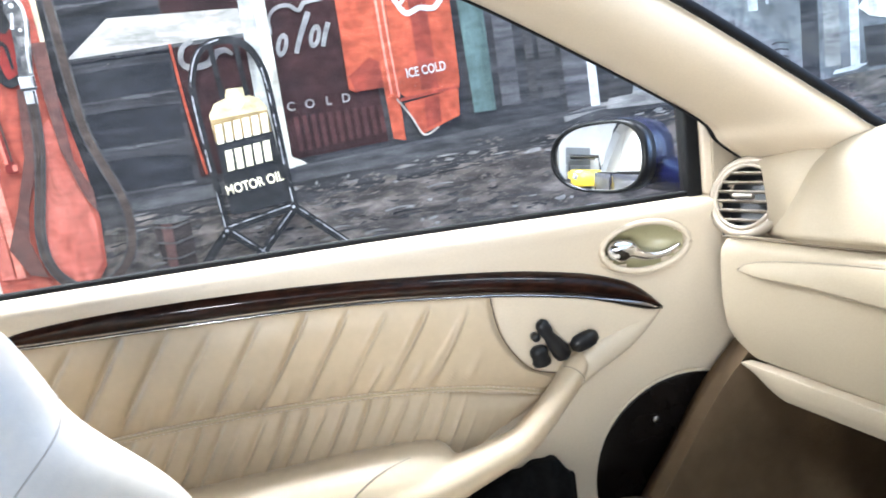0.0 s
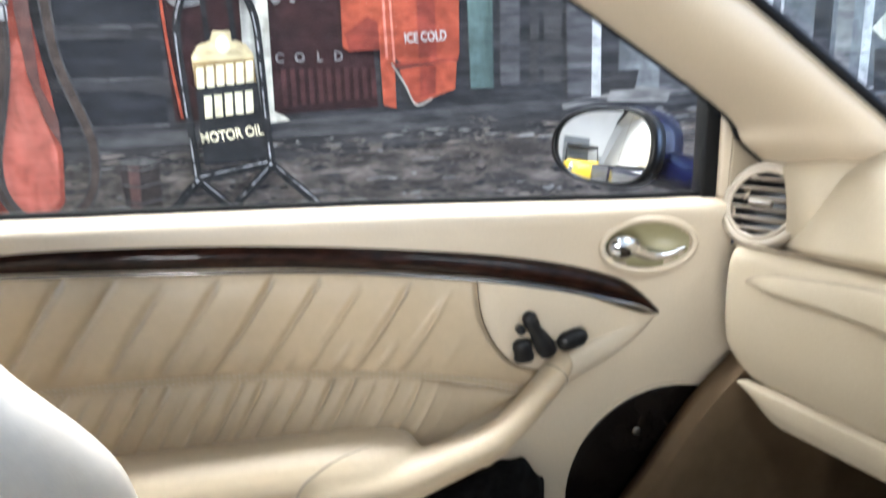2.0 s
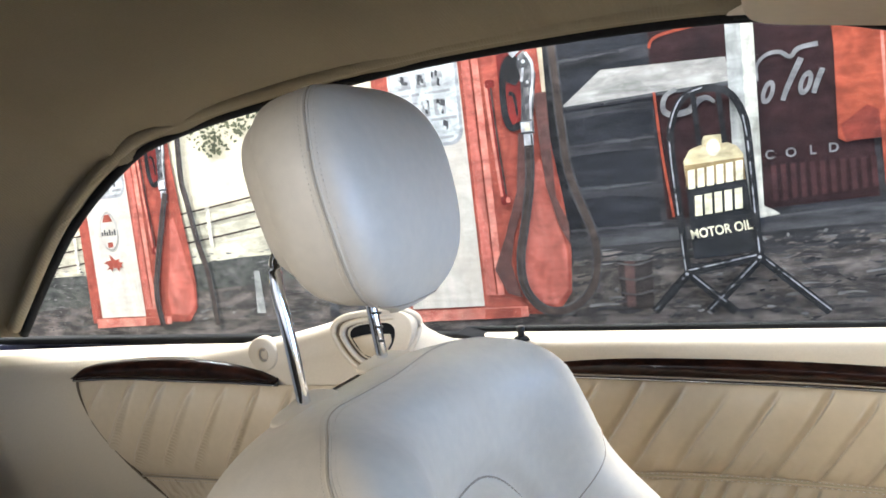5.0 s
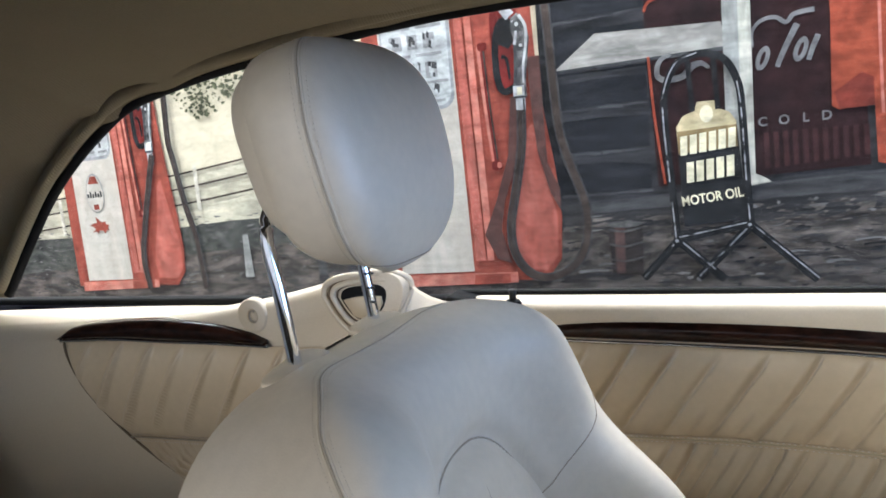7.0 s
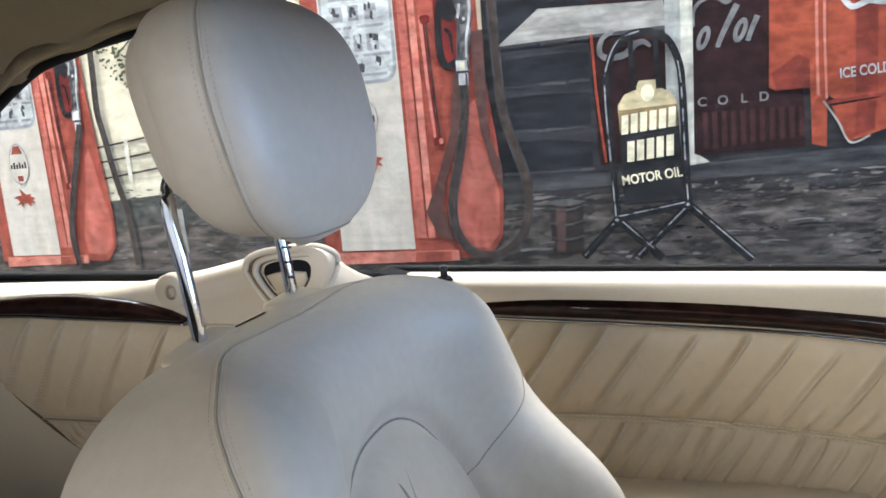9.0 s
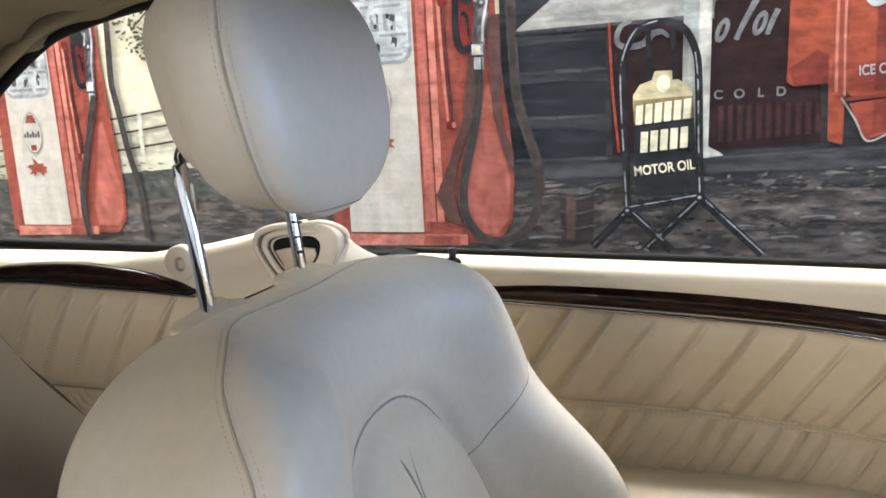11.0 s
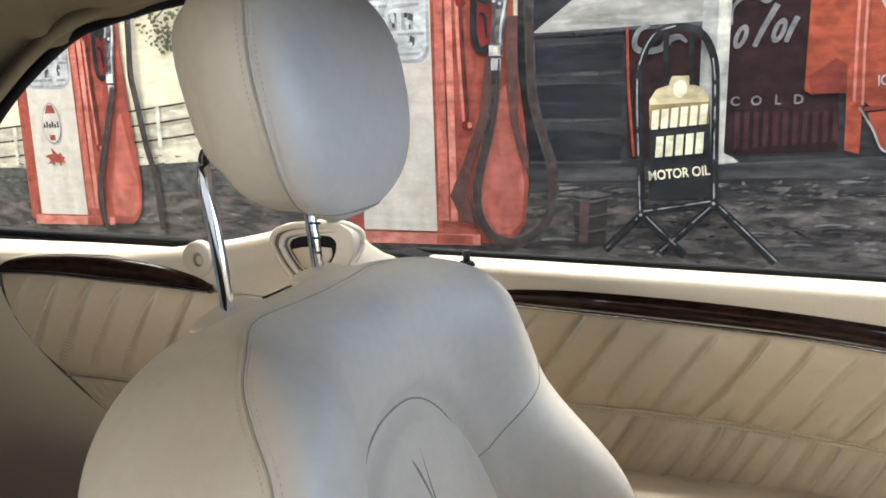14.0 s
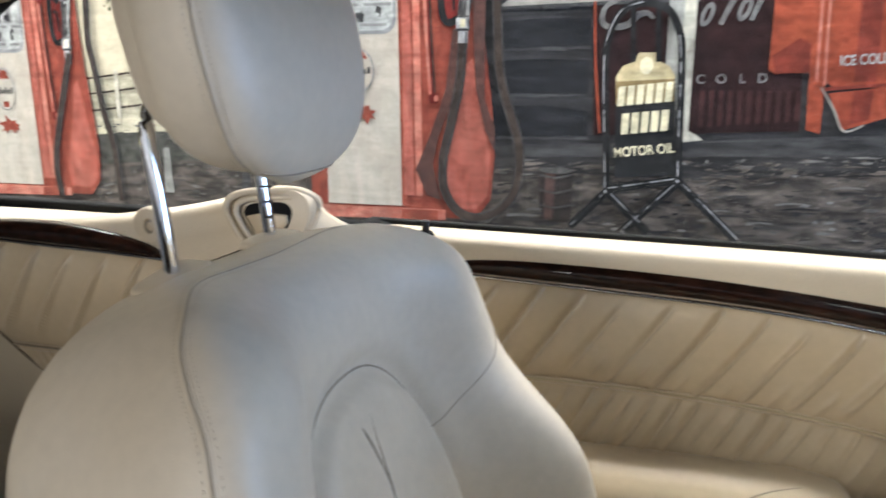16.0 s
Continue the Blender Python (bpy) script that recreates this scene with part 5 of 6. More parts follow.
def mirror_body(rings, name, mat, label):
    bm = bmesh.new()
    rows = [[bm.verts.new(lens_point(a + sa, b + sb, d)) for a, b in lens_outline(g)] for g, d, sa, sb in rings]
    for p, q in zip(rows, rows[1:]):
        for k in range(len(p)):
            j = (k + 1) % len(p)
            bm.faces.new((p[k], p[j], q[j], q[k]))
    bm.faces.new(rows[-1])
    bmesh.ops.recalc_face_normals(bm, faces=bm.faces)
    return part(name, bm, mat, mirror, label)


mirror_body([(0.985, -0.001, 0, 0), (1.0, 0.010, 0, 0), (1.06, 0.012, 0, 0), (1.12, 0.004, 0, 0), (1.13, -0.018, 0, 0), (0.9, -0.03, 0, 0)], "rim", RIM_BLACK, "black mirror rim")
mirror_body([(1.12, -0.010, 0, 0), (1.14, -0.035, 0, 0.002), (1.06, -0.075, 0.006, 0.004), (0.85, -0.105, 0.012, 0.004), (0.5, -0.122, 0.016, 0.002)], "shell", BLUE, "midnight blue painted shell")


def lens(u, v):
    a, b = lens_outline(1.0, 96)[int(round(u * 96)) % 96]
    a, b = a * v, b * v
    return lens_point(a, b, 0.009 - (a * a + b * b) / 1.9)


bm = facing(sheet(lens, 96, 14, closed_u=True), MN)
part("mirror_glass", bm, MIRROR, mirror, "clear convex mirror glass")
part("mirror_foot", tube([lens_point(0.05, -0.03, -0.085), (0.502, 1.03, 0.955), (0.500, 0.97, 0.962), (0.492, 0.925, 0.972)], [0.038, 0.036, 0.038, 0.042], 16, ((0, 0, 1), 0.8)), BLUE, mirror, "blue mirror foot on the door")

# ---- rear side trim ----
side = thing("rear_side_trim", "cream rear side trim with wood strip and belt outlet", "interior trim", (-0.95, 0.78, 0.3))
Q_Y = [(-1.6, 0.66), (-1.25, 0.700), (-0.95, 0.718), (-0.80, 0.727), (-0.70, 0.730), (-0.63, 0.736), (-0.605, 0.752), (-0.588, 0.80), (-0.57, 0.85)]
Q_TOP = [(-1.6, 0.955), (-1.3, 0.960), (-1.0, 0.972), (-0.90, 0.985), (-0.82, 0.997), (-0.74, 1.014), (-0.69, 1.028), (-0.65, 1.034), (-0.622, 1.024), (-0.604, 0.995), (-0.588, 0.970), (-0.57, 0.960)]
Q_SILL = spline([(0, 0, -0.7), (0, 0, -0.3), (0, 0, -0.08), (-0.003, 0, -0.035), (0.0, 0, -0.012), (0.010, 0, -0.002), (0.028, 0, 0.0), (0.12, 0, -0.003), (0.17, 0, -0.006)], 40)


def side_y(x):
    return curve_z(Q_Y, x)


def side_base(u, v):
    x = lerp(-1.6, -0.572, u)
    p = Q_SILL[min(39, int(round(v * 39)))]
    top = curve_z(Q_TOP, x)
    return (x, min(side_y(x) + p.x, 0.9), lerp(top, 0.957, step(0.022, 0.06, p.x)) + p.z)


part("trim_panel", sheet(side_base, 120, 39), CREAM_PLASTIC, side, "smooth cream rear side panel")
QW_TOP = [(-1.205, 0.943), (-1.180, 0.958), (-1.110, 0.967), (-1.030, 0.970), (-0.968, 0.968), (-0.900, 0.961), (-0.853, 0.950), (-0.826, 0.938)]
QW_LOW = [(-1.205, 0.940), (-1.100, 0.943), (-1.006, 0.940), (-0.910, 0.937), (-0.826, 0.933)]
wood_strip(QW_TOP, QW_LOW, side_y, -1.205, -0.826, "wood_trim", side, 0.010)
part("chrome_strip", tube([(x, side_y(x) - 0.010, curve_z(QW_LOW, x) - 0.002) for x in [lerp(-1.202, -0.822, k / 50) for k in range(51)]], 0.0026, 8), STRIP, side, "thin chrome strip under the wood")


REAR_EDGE = [(0.55, -0.80), (0.717, -1.001), (0.752, -1.054), (0.79, -1.106), (0.824, -1.143), (0.862, -1.176), (0.90, -1.195), (0.925, -1.201), (0.945, -1.198)]


def side_insert(z0, z1, period, seed):
    def fn(u, v):
        x1 = -0.70
        z = lerp(z0, z1, v)
        x0 = curve_z(REAR_EDGE, z)
        x = lerp(x0, x1, u)
        top = min(z1, curve_z(QW_LOW, x) - 0.004) if z1 > 0.85 else z1
        z = lerp(z0, top, v)
        s = x - 0.56 * (z - 0.8)
        fade = math.sin(math.pi * min(1, max(0, v))) ** 0.5 * step(0.0, 0.06, u)
        return (x, side_y(x) - 0.004 - 0.010 * (1 - (2 * v - 1) ** 4) * step(0, 0.03, u) - 0.0120 * fade * pleat(s, period, 0.0050, seed, v, (0.05, 1.02)), z)
    return fn


part("leather_insert", sheet(side_insert(0.783, 0.945, 0.058, 5), 320, 30), CREAM, side, "gathered cream leather insert")
part("leather_insert_lower", sheet(side_insert(0.55, 0.783, 0.044, 6), 300, 24), CREAM, side, "gathered cream leather below the seam")
part("insert_edge", tube([(x, side_y(x) - 0.0055, z) for x, z in [(curve_z(REAR_EDGE, z), z) for z in [lerp(0.60, 0.941, k / 30) for k in range(31)]]], 0.0020, 6), GAP, side)
part("seam", tube([(x, side_y(x) - 0.007, 0.783) for x in [lerp(-1.094, -0.75, k / 30) for k in range(31)]], 0.0014, 6), SEAM, side)
for dz in (0.005, -0.005):
    part("stitching", stitches([(x, side_y(x) - 0.0085, 0.783 + dz) for x in [lerp(-1.094, -0.75, k / 120) for k in range(121)]], 0.003, 0.0009), THREAD, side)["kind"] = "stuff"
# round coat button
bx, bz = -0.846, 0.974
by = side_y(bx) - 0.002
part("round_cover", tube([(bx, by + 0.01, bz), (bx, by - 0.001, bz), (bx, by - 0.0025, bz)], [0.0255, 0.025, 0.022], 28), CREAM_PLASTIC, side, "round cream cover")
part("cover_slot", plate(ellipse(bx + 0.002, bz, 0.009, 0.011, 20), 0.002, "y", by - 0.0040), CREAM, side, "small recessed slot")
part("cover_catch", tube([(bx + 0.004 + 0.006 * math.cos(a), by - 0.0045, bz + 0.008 * math.sin(a)) for a in [lerp(1.0, 5.3, k / 16) for k in range(17)]], 0.0018, 6), SEAM, side)
# belt outlet: rounded triangular loop
LOOP = [(-0.722, 1.003), (-0.716, 1.018), (-0.694, 1.027), (-0.655, 1.031), (-0.623, 1.032), (-0.606, 1.022), (-0.604, 1.004), (-0.614, 0.980), (-0.634, 0.960), (-0.665, 0.950), (-0.690, 0.957), (-0.710, 0.980)]
lc = (-0.662, 0.996)


def loop_ring(grow, y, r, mat, name, label=""):
    pts = spline([(lc[0] + (x - lc[0]) * grow, y, lc[1] + (z - lc[1]) * grow) for x, z in LOOP + LOOP[:1]], 60)
    return part(name, tube([(p.x, min(side_y(p.x), 0.76) - 0.006 + y, p.z) for p in pts], r, 10, caps=False), mat, side, label)


def loop_plate(grow, y, thick, mat, name, label=""):
    return part(name, plate([(lc[0] + (x - lc[0]) * grow, lc[1] + (z - lc[1]) * grow) for x, z in [(p.x, p.z) for p in spline([(x, 0, z) for x, z in LOOP + LOOP[:1]], 49)[:-1]]], thick, "y", y, 0.0012), mat, side, label)


oy = side_y(lc[0])
loop_plate(1.0, oy - 0.009, 0.02, CREAM_PLASTIC, "outlet_face", "moulded cream belt outlet")
loop_ring(1.0, -0.002, 0.0048, CREAM_PLASTIC, "outlet_rim", "moulded cream rim of the belt outlet")
loop_ring(0.86, -0.0028, 0.0016, GAP, "outlet_groove")
loop_ring(0.76, -0.004, 0.0042, CREAM_PLASTIC, "outlet_inner_rim", "inner cream rim")
loop_ring(0.66, -0.0030, 0.0012, GAP, "outlet_groove")
# no hole is cut; the plate's black colour makes the opening dark
loop_plate(0.58, oy - 0.0105, 0.004, RUBBER, "outlet_dark_plate", "flat black plate as the dark belt opening")
part("belt", plate([(-0.692, 0.997), (-0.676, 1.001), (-0.655, 1.003), (-0.634, 1.002), (-0.633, 0.992), (-0.644, 0.976), (-0.662, 0.9695), (-0.678, 0.975)], 0.004, "y", oy - 0.0135, 0.0015), CREAM, side, "cream seat belt in the outlet")
part("belt_rubber", block((-1.64, 0.880, 0.950), (-0.61, 0.906, 0.964), 0.004), RUBBER, side, "black belt line rubber")
part("shut_line_rubber", plate([(-0.605, 0.955), (-0.565, 0.955), (-0.555, 0.962), (-0.60, 0.972)], 0.05, "y", 0.852, 0.003), RUBBER, side, "black seal between door and side")
quarter = part("quarter_pane", facing(sheet(pane(-1.46, -0.615), 30, 8), (0, -1, 0)), GLASS, side, "clear rear side window")
quarter.visible_shadow = False


def quarter_skin(u, v):
    x, z = lerp(-2.05, -0.605, u), lerp(0.22, 0.955, v)
    return (x, 0.955 + 0.028 * math.sin(math.pi * (0.15 + 0.7 * v)) - 0.03 * v - 0.25 * step(-1.75, -2.1, x), z)


part("outer_skin", sheet(quarter_skin, 14, 12, (0, -0.01, 0)), BLUE, side, "midnight blue rear wing")

def rounded_pad(lo, hi, p=5, lean=0.0):
    c = [(a + b) / 2 for a, b in zip(lo, hi)]
    r = [(b - a) / 2 for a, b in zip(lo, hi)]

    def fn(u, v):
        t, q = 2 * math.pi * u, math.sin(math.pi * (v - 0.5))
        ring = max(0, 1 - abs(q) ** p) ** (1 / p)
        a, b = math.cos(t), math.sin(t)
        z = c[2] + r[2] * q
        return (c[0] + r[0] * math.copysign(abs(a) ** (2 / p), a) * ring + lean * (z - lo[2]), c[1] + r[1] * math.copysign(abs(b) ** (2 / p), b) * ring, z)
    return sheet(fn, 56, 24, closed_u=True)


# ---- passenger seat ----
TH = radians(18)
SU, SF = Vector((-math.sin(TH), 0, math.cos(TH))), Vector((math.cos(TH), 0, math.sin(TH)))
S0 = Vector((-0.392, 0.478, 0.50))
seat = thing("front_seat", "cream leather front seat with headrest on chrome posts", "car seat", (-0.3, 0.478, 0.3))


def seat_width(h):
    w = curve_z([(-0.1, 0.235), (0.1, 0.248), (0.28, 0.262), (0.6, 0.262)], h)
    if h > 0.2:
        w *= max(0.0, 1 - ((h - 0.2) / 0.337) ** 3.5) ** (1 / 3.5)
    return w


def seat_oval(a, h):
    return (abs(a / 0.139) ** 2.4 + ((h - 0.17) / 0.235) ** 2.4) ** (1 / 2.4) if h > 0.17 else abs(a) / 0.139


def seat_front(a, h):
    e = seat_oval(a, h)
    lobe = 0.054 + 0.065 * (1 - step(0.18, 0.36, h))
    out = (e - 1) / 0.62
    d = 0.096
    if e > 1:
        d += lobe * (1 - math.cos(math.pi * min(1, out))) / 2 * (0.45 + 0.55 * step(0.06, 0.17, abs(a)))
    else:
        d += 0.012 * (1 - e * e)
    return d - 0.015 * math.exp(-((e - 1) / 0.06) ** 2)


def seat_top(h):
    return math.sqrt(max(0, 1 - max(0, (h - 0.435) / 0.102) ** 2))


def seat_point(s, h, lift=0.0):
    """A point of the backrest's front; s runs from -1 to 1 across it."""
    w = seat_width(h)
    a = w * math.sin(s * math.pi / 2)
    d = seat_front(a, h) * (max(0, 1 - abs(s) ** 9)) ** 0.5 * seat_top(h)
    return S0 + SU * h + Vector((0, a, 0)) + SF * (d + lift)




def backrest(u, v):
    h = lerp(-0.10, 0.5365, 1 - (1 - v) ** 1.6)
    s = u * 2
    if s <= 1.35:
        return seat_point(lerp(-1, 1, s / 1.35), h)
    q = lerp(1, -1, (s - 1.35) / 0.65)
    w = seat_width(h)
    return S0 + SU * h + Vector((0, w * math.sin(q * math.pi / 2), 0)) - SF * 0.065 * (max(0, 1 - abs(q) ** 5)) ** 0.5 * seat_top(h)


part("backrest", sheet(backrest, 230, 130, closed_u=True), CREAM_SEAT, seat, "contoured cream leather backrest")


def s_of(a, h):
    w = max(1e-4, seat_width(h))
    return 2 / math.pi * math.asin(max(-1, min(1, a / w)))


HALF = [(-0.85, 0, -0.1), (-0.865, 0, 0.15), (-0.87, 0, 0.35), (-0.878, 0, 0.436), (-0.896, 0, 0.475), (-0.885, 0, 0.503), (-0.79, 0, 0.522), (-0.574, 0, 0.528), (-0.25, 0, 0.527)]
SEAM_PATH = spline(HALF + [(0, 0, 0.526)] + [(-x, 0, z) for x, y, z in HALF[::-1]], 420)


def seat_seam(offset, lift):
    """The line of the seam, moved sideways over the cover by an offset."""
    out = []
    for i, p in enumerate(SEAM_PATH):
        q, w = SEAM_PATH[max(i - 1, 0)], SEAM_PATH[min(i + 1, len(SEAM_PATH) - 1)]
        along = seat_point(w.x, w.z) - seat_point(q.x, q.z)
        n = (seat_point(p.x + 0.01, p.z) - seat_point(p.x - 0.01, p.z)).cross(seat_point(p.x, p.z + 0.004) - seat_point(p.x, p.z - 0.004)).normalized()
        out.append(seat_point(p.x, p.z) + along.cross(n).normalized() * offset + n * lift)
    return out


part("front_seam", tube(seat_seam(0, 0.0002), 0.0007, 6), SOFT_SEAM, seat, "fine seam round the front cover")
for way in (-1, 1):
    part("seam_welt", tube(seat_seam(0.0018 * way, -0.0008), 0.0014, 8), CREAM_SEAT, seat)
    part("stitching", stitches(seat_seam(0.0060 * way, -0.0001), 0.0036, 0.00045), THREAD, seat)["kind"] = "stuff"
for sgn in (-1, 1):
    cross = [seat_point(s_of(sgn * lerp(0.120, 0.238, k / 20), lerp(0.290, 0.362, k / 20)), lerp(0.290, 0.362, k / 20), 0.0002) for k in range(21)]
    part("cross_seam", tube(cross, 0.0007, 6), SEAM, seat)
oval = []
for k in range(61):
    t = lerp(-0.15, math.pi + 0.15, k / 60)
    c, q = math.cos(t), math.sin(t)
    a, h = 0.139 * math.copysign(abs(c) ** 0.833, c), 0.17 + 0.235 * q**0.833 if q > 0 else 0.17 + 0.3 * q
    oval.append(seat_point(s_of(a, h), h, 0.0004))
part("oval_seam", tube(oval, 0.0011, 6), SEAM, seat, "dark seam round the middle panel")
# leather folds drawn as thin dark tubes, their shade in the colour
for line in (((-0.006, 0.372), (-0.013, 0.335), (-0.017, 0.30), (-0.026, 0.27), (-0.031, 0.24)), ((-0.034, 0.388), (-0.025, 0.36), (-0.019, 0.33), (-0.017, 0.305))):
    part("crease_shade", tube(spline([seat_point(s_of(a, h), h, -0.0003) for a, h in line], 20), [0.0003 + 0.0011 * math.sin(math.pi * k / 19) for k in range(20)], 6), SEAM, seat)

# headrest
HC = Vector((-0.517, 0.478, 1.184))
HT = radians(10)
HU, HF = Vector((-math.sin(HT), 0, math.cos(HT))), Vector((math.cos(HT), 0, math.sin(HT)))


def head_point(p, q, lift=0.0, size=(0.121, 0.056, 0.046, 0.107), drop=0.0):
    """The headrest: p turns round its upright axis from the front, q goes from -1 (below) to 1 (above)."""
    ring = max(0.0, 1 - abs(q) ** 3.2) ** (1 / 3.2)
    taper = 1 + 0.09 * q - 0.04 * q * q
    c, s = math.cos(p), math.sin(p)
    a = size[0] * taper * math.copysign(abs(s) ** 0.56, s) * ring
    d = math.copysign(abs(c) ** 0.56, c) * ring * (size[1] if c > 0 else size[2])
    up = size[3] * q * (1 - 0.28 * (0.5 - 0.5 * c) if q < 0 else 1)
    n = Vector((0, s, 0)) + HF * c
    return HC + HU * (up + drop) + Vector((0, a, 0)) + HF * (d + 0.010 * (1 - q * q)) + n * lift


headrest = part("headrest", sheet(lambda u, v: head_point(2 * math.pi * u, math.sin(math.pi * (v - 0.5))), 84, 44, closed_u=True), CREAM_SEAT, seat, "rounded cream leather headrest")
part("rear_shell", sheet(lambda u, v: head_point(2 * math.pi * u, math.sin(math.pi * (v - 0.5)), 0, (0.1185, 0.0, 0.064, 0.092), 0.006), 60, 30, closed_u=True), CREAM_SEAT, headrest)
def head_seam(t):
    """Where the seam runs round the headrest, bowed back at half height."""
    return curve_z([(-1.56, 1.25), (-1.0, 1.303), (-0.29, 1.323), (0.154, 1.31), (0.63, 1.19), (1.1, 1.09), (1.56, 1.03)], t)


def head_line(sgn, offset, lift, n=131, end=1.47):
    """A line beside the seam of the headrest, moved over the cover by an offset."""
    def at(t, turn=0.0):
        return head_point(sgn * (head_seam(t) + turn), math.sin(t))

    out = []
    for k in range(n):
        t = lerp(-end, end, k / (n - 1))
        along = (at(t + 0.01) - at(t - 0.01)).normalized()
        normal = (at(t, 0.02) - at(t, -0.02)).cross(along).normalized()
        if normal.dot(at(t) - HC) < 0:
            normal = -normal
        out.append(at(t) + along.cross(normal) * offset + normal * lift)
    return out


for sgn in (-1, 1):
    part("piping", tube(head_line(sgn, 0, 0.0003), 0.0007, 6), SOFT_SEAM, headrest)
    for off in (-1, 1):
        part("seam_welt", tube(head_line(sgn, 0.0018 * off, -0.0008), 0.0014, 8), CREAM_SEAT, headrest)
        part("stitching", stitches(head_line(sgn, 0.0060 * off, 0.0001, 131, 1.36), 0.0036, 0.0005), THREAD, headrest)["kind"] = "stuff"
part("piping", tube([head_point(lerp(-1.02, 1.02, k / 40), -0.93, 0.0003) for k in range(41)], 0.001, 6), SEAM, headrest)
for y in (0.404, 0.553):
    pts = spline([(-0.548, y, 0.96), (-0.554, y, 1.012), (-0.562, y, 1.08), (-0.568, y, 1.125), (-0.560, y, 1.150), (-0.535, y, 1.160)], 30)
    part("post", tube(pts, 0.0062, 14), CHROME, headrest, "polished chrome headrest post")
    if y > 0.5:
        for z in (1.035, 1.05, 1.065):
            part("notch", block((-0.556 - (z - 1.05) * 0.12, y - 0.0064, z - 0.0012), (-0.548, y - 0.002, z + 0.0012), 0.0005), BLACK, headrest)
    part("post_guide", moved(rounded_pad((-0.020, -0.036, -0.006), (0.020, 0.036, 0.006), 4), pose(-0.552, y - 0.002, 1.0085 if y < 0.5 else 1.0105, 9 if y < 0.5 else 2, 0, 0)), CREAM_PLASTIC, seat, "cream post guide")


def cushion(u, v):
    t = 2 * math.pi * u
    q = math.sin(math.pi * (v - 0.5))
    ring = max(0, 1 - abs(q) ** 4) ** 0.25
    c, s = math.cos(t), math.sin(t)
    x = -0.075 + 0.32 * math.copysign(abs(c) ** 0.5, c) * ring
    y = 0.478 + 0.262 * math.copysign(abs(s) ** 0.5, s) * ring
    return (x, y, 0.44 + 0.075 * q + (0.035 * step(0.13, 0.22, abs(y - 0.478)) + 0.04 * step(-0.2, 0.2, x) if q > 0 else 0))


part("cushion", sheet(cushion, 80, 30, closed_u=True), CREAM_SEAT, seat, "cream leather seat cushion")
part("seat_base", block((-0.33, 0.26, 0.26), (0.10, 0.70, 0.38), 0.02), BLACK, seat, "black seat frame")
part("seat_rail", block((-0.38, 0.28, 0.245), (0.12, 0.33, 0.262), 0.004), SATIN, seat)
part("seat_rail", block((-0.38, 0.63, 0.245), (0.12, 0.68, 0.262), 0.004), SATIN, seat)

# ---- rear bench ----
bench = thing("rear_seat", "cream leather rear bench with upright backrest", "car seat", (-1.3, 0, 0.3))


for y0, y1 in ((-0.66, -0.02), (0.02, 0.66)):
    part("cushion", rounded_pad((-1.42, y0, 0.33), (-0.90, y1, 0.52)), CREAM_SEAT, bench)
    part("backrest", rounded_pad((-1.46, y0, 0.45), (-1.26, y1, 0.98), 4, -0.30), CREAM_SEAT, bench)
part("parcel_shelf", block((-2.0, -0.7, 0.90), (-1.50, 0.7, 0.93), 0.01), CREAM_PLASTIC, bench)

# ---- dashboard ----
dash = thing("dashboard", "cream dashboard end with round air vent and glove box", "dashboard", (0.6, 0, 0.5))


def recede(y):
    """The dashboard falls back towards the middle of the car."""
    return 0.45 * (0.842 - max(y, 0.58)) + 0.10 * max(0.0, 0.58 - max(y, 0.2))


TOP_PROFILE = spline([(0.98, 0, 0.985), (0.80, 0, 1.020), (0.62, 0, 1.036), (0.53, 0, 1.028), (0.478, 0, 1.004), (0.448, 0, 0.965), (0.430, 0, 0.932), (0.428, 0, 0.918), (0.445, 0, 0.912), (0.50, 0, 0.912)], 50)


def dash_top(u, v):
    y = lerp(0.812, -0.90, u)
    p = TOP_PROFILE[int(round(v * 49))]
    return (min(p.x + recede(y), 0.985) - 0.012 + 0.05 * (1 - step(0.0, 0.05, u)), y, p.z - 0.01 * (1 - step(0.0, 0.05, u)))


part("upper_pad", sheet(dash_top, 60, 49, (0.004, 0, -0.004)), DASH_SHADED, dash, "smooth cream upper dashboard")
LID = spline([(0.034, 0, 0.0), (0.010, 0, 0.03), (0.002, 0, 0.10), (0.0, 0, 0.30), (0.0, 0, 0.45), (0.002, 0, 0.60), (0.006, 0, 0.75), (0.012, 0, 0.88), (0.018, 0, 0.96), (0.032, 0, 1.0)], 40)
LOWER = spline([(0.022, 0, -0.06), (0.010, 0, -0.01), (0.0075, 0, 0.06), (0.008, 0, 0.35), (0.012, 0, 0.70), (0.026, 0, 0.93), (0.12, 0, 1.0)], 24)


def lid_foot(y):
    return 0.746 - 0.10 * (0.84 - max(y, 0.45))


def glove_lid(u, v):
    y = lerp(0.838, -0.85, u**1.6)
    p = LID[int(round(v * 39))]
    edge = 1 - step(0, 0.012, u**1.6)
    z = lerp(0.909, lid_foot(y), p.z)
    y -= 0.036 * (1 - step(0, 0.25, u)) * (max(0, 0.80 - z) / 0.055) ** 2
    return (0.408 + recede(y) + p.x + 0.02 * edge, y, z)


def glove_under(u, v):
    y = lerp(0.806, -0.85, u**1.6)
    p = LOWER[int(round(v * 23))]
    foot = lid_foot(y) - 0.004 - 0.036 * step(0.815, 0.755, y)
    return (0.408 + recede(y) + p.x, y, lerp(lid_foot(y) + 0.003, foot, p.z))


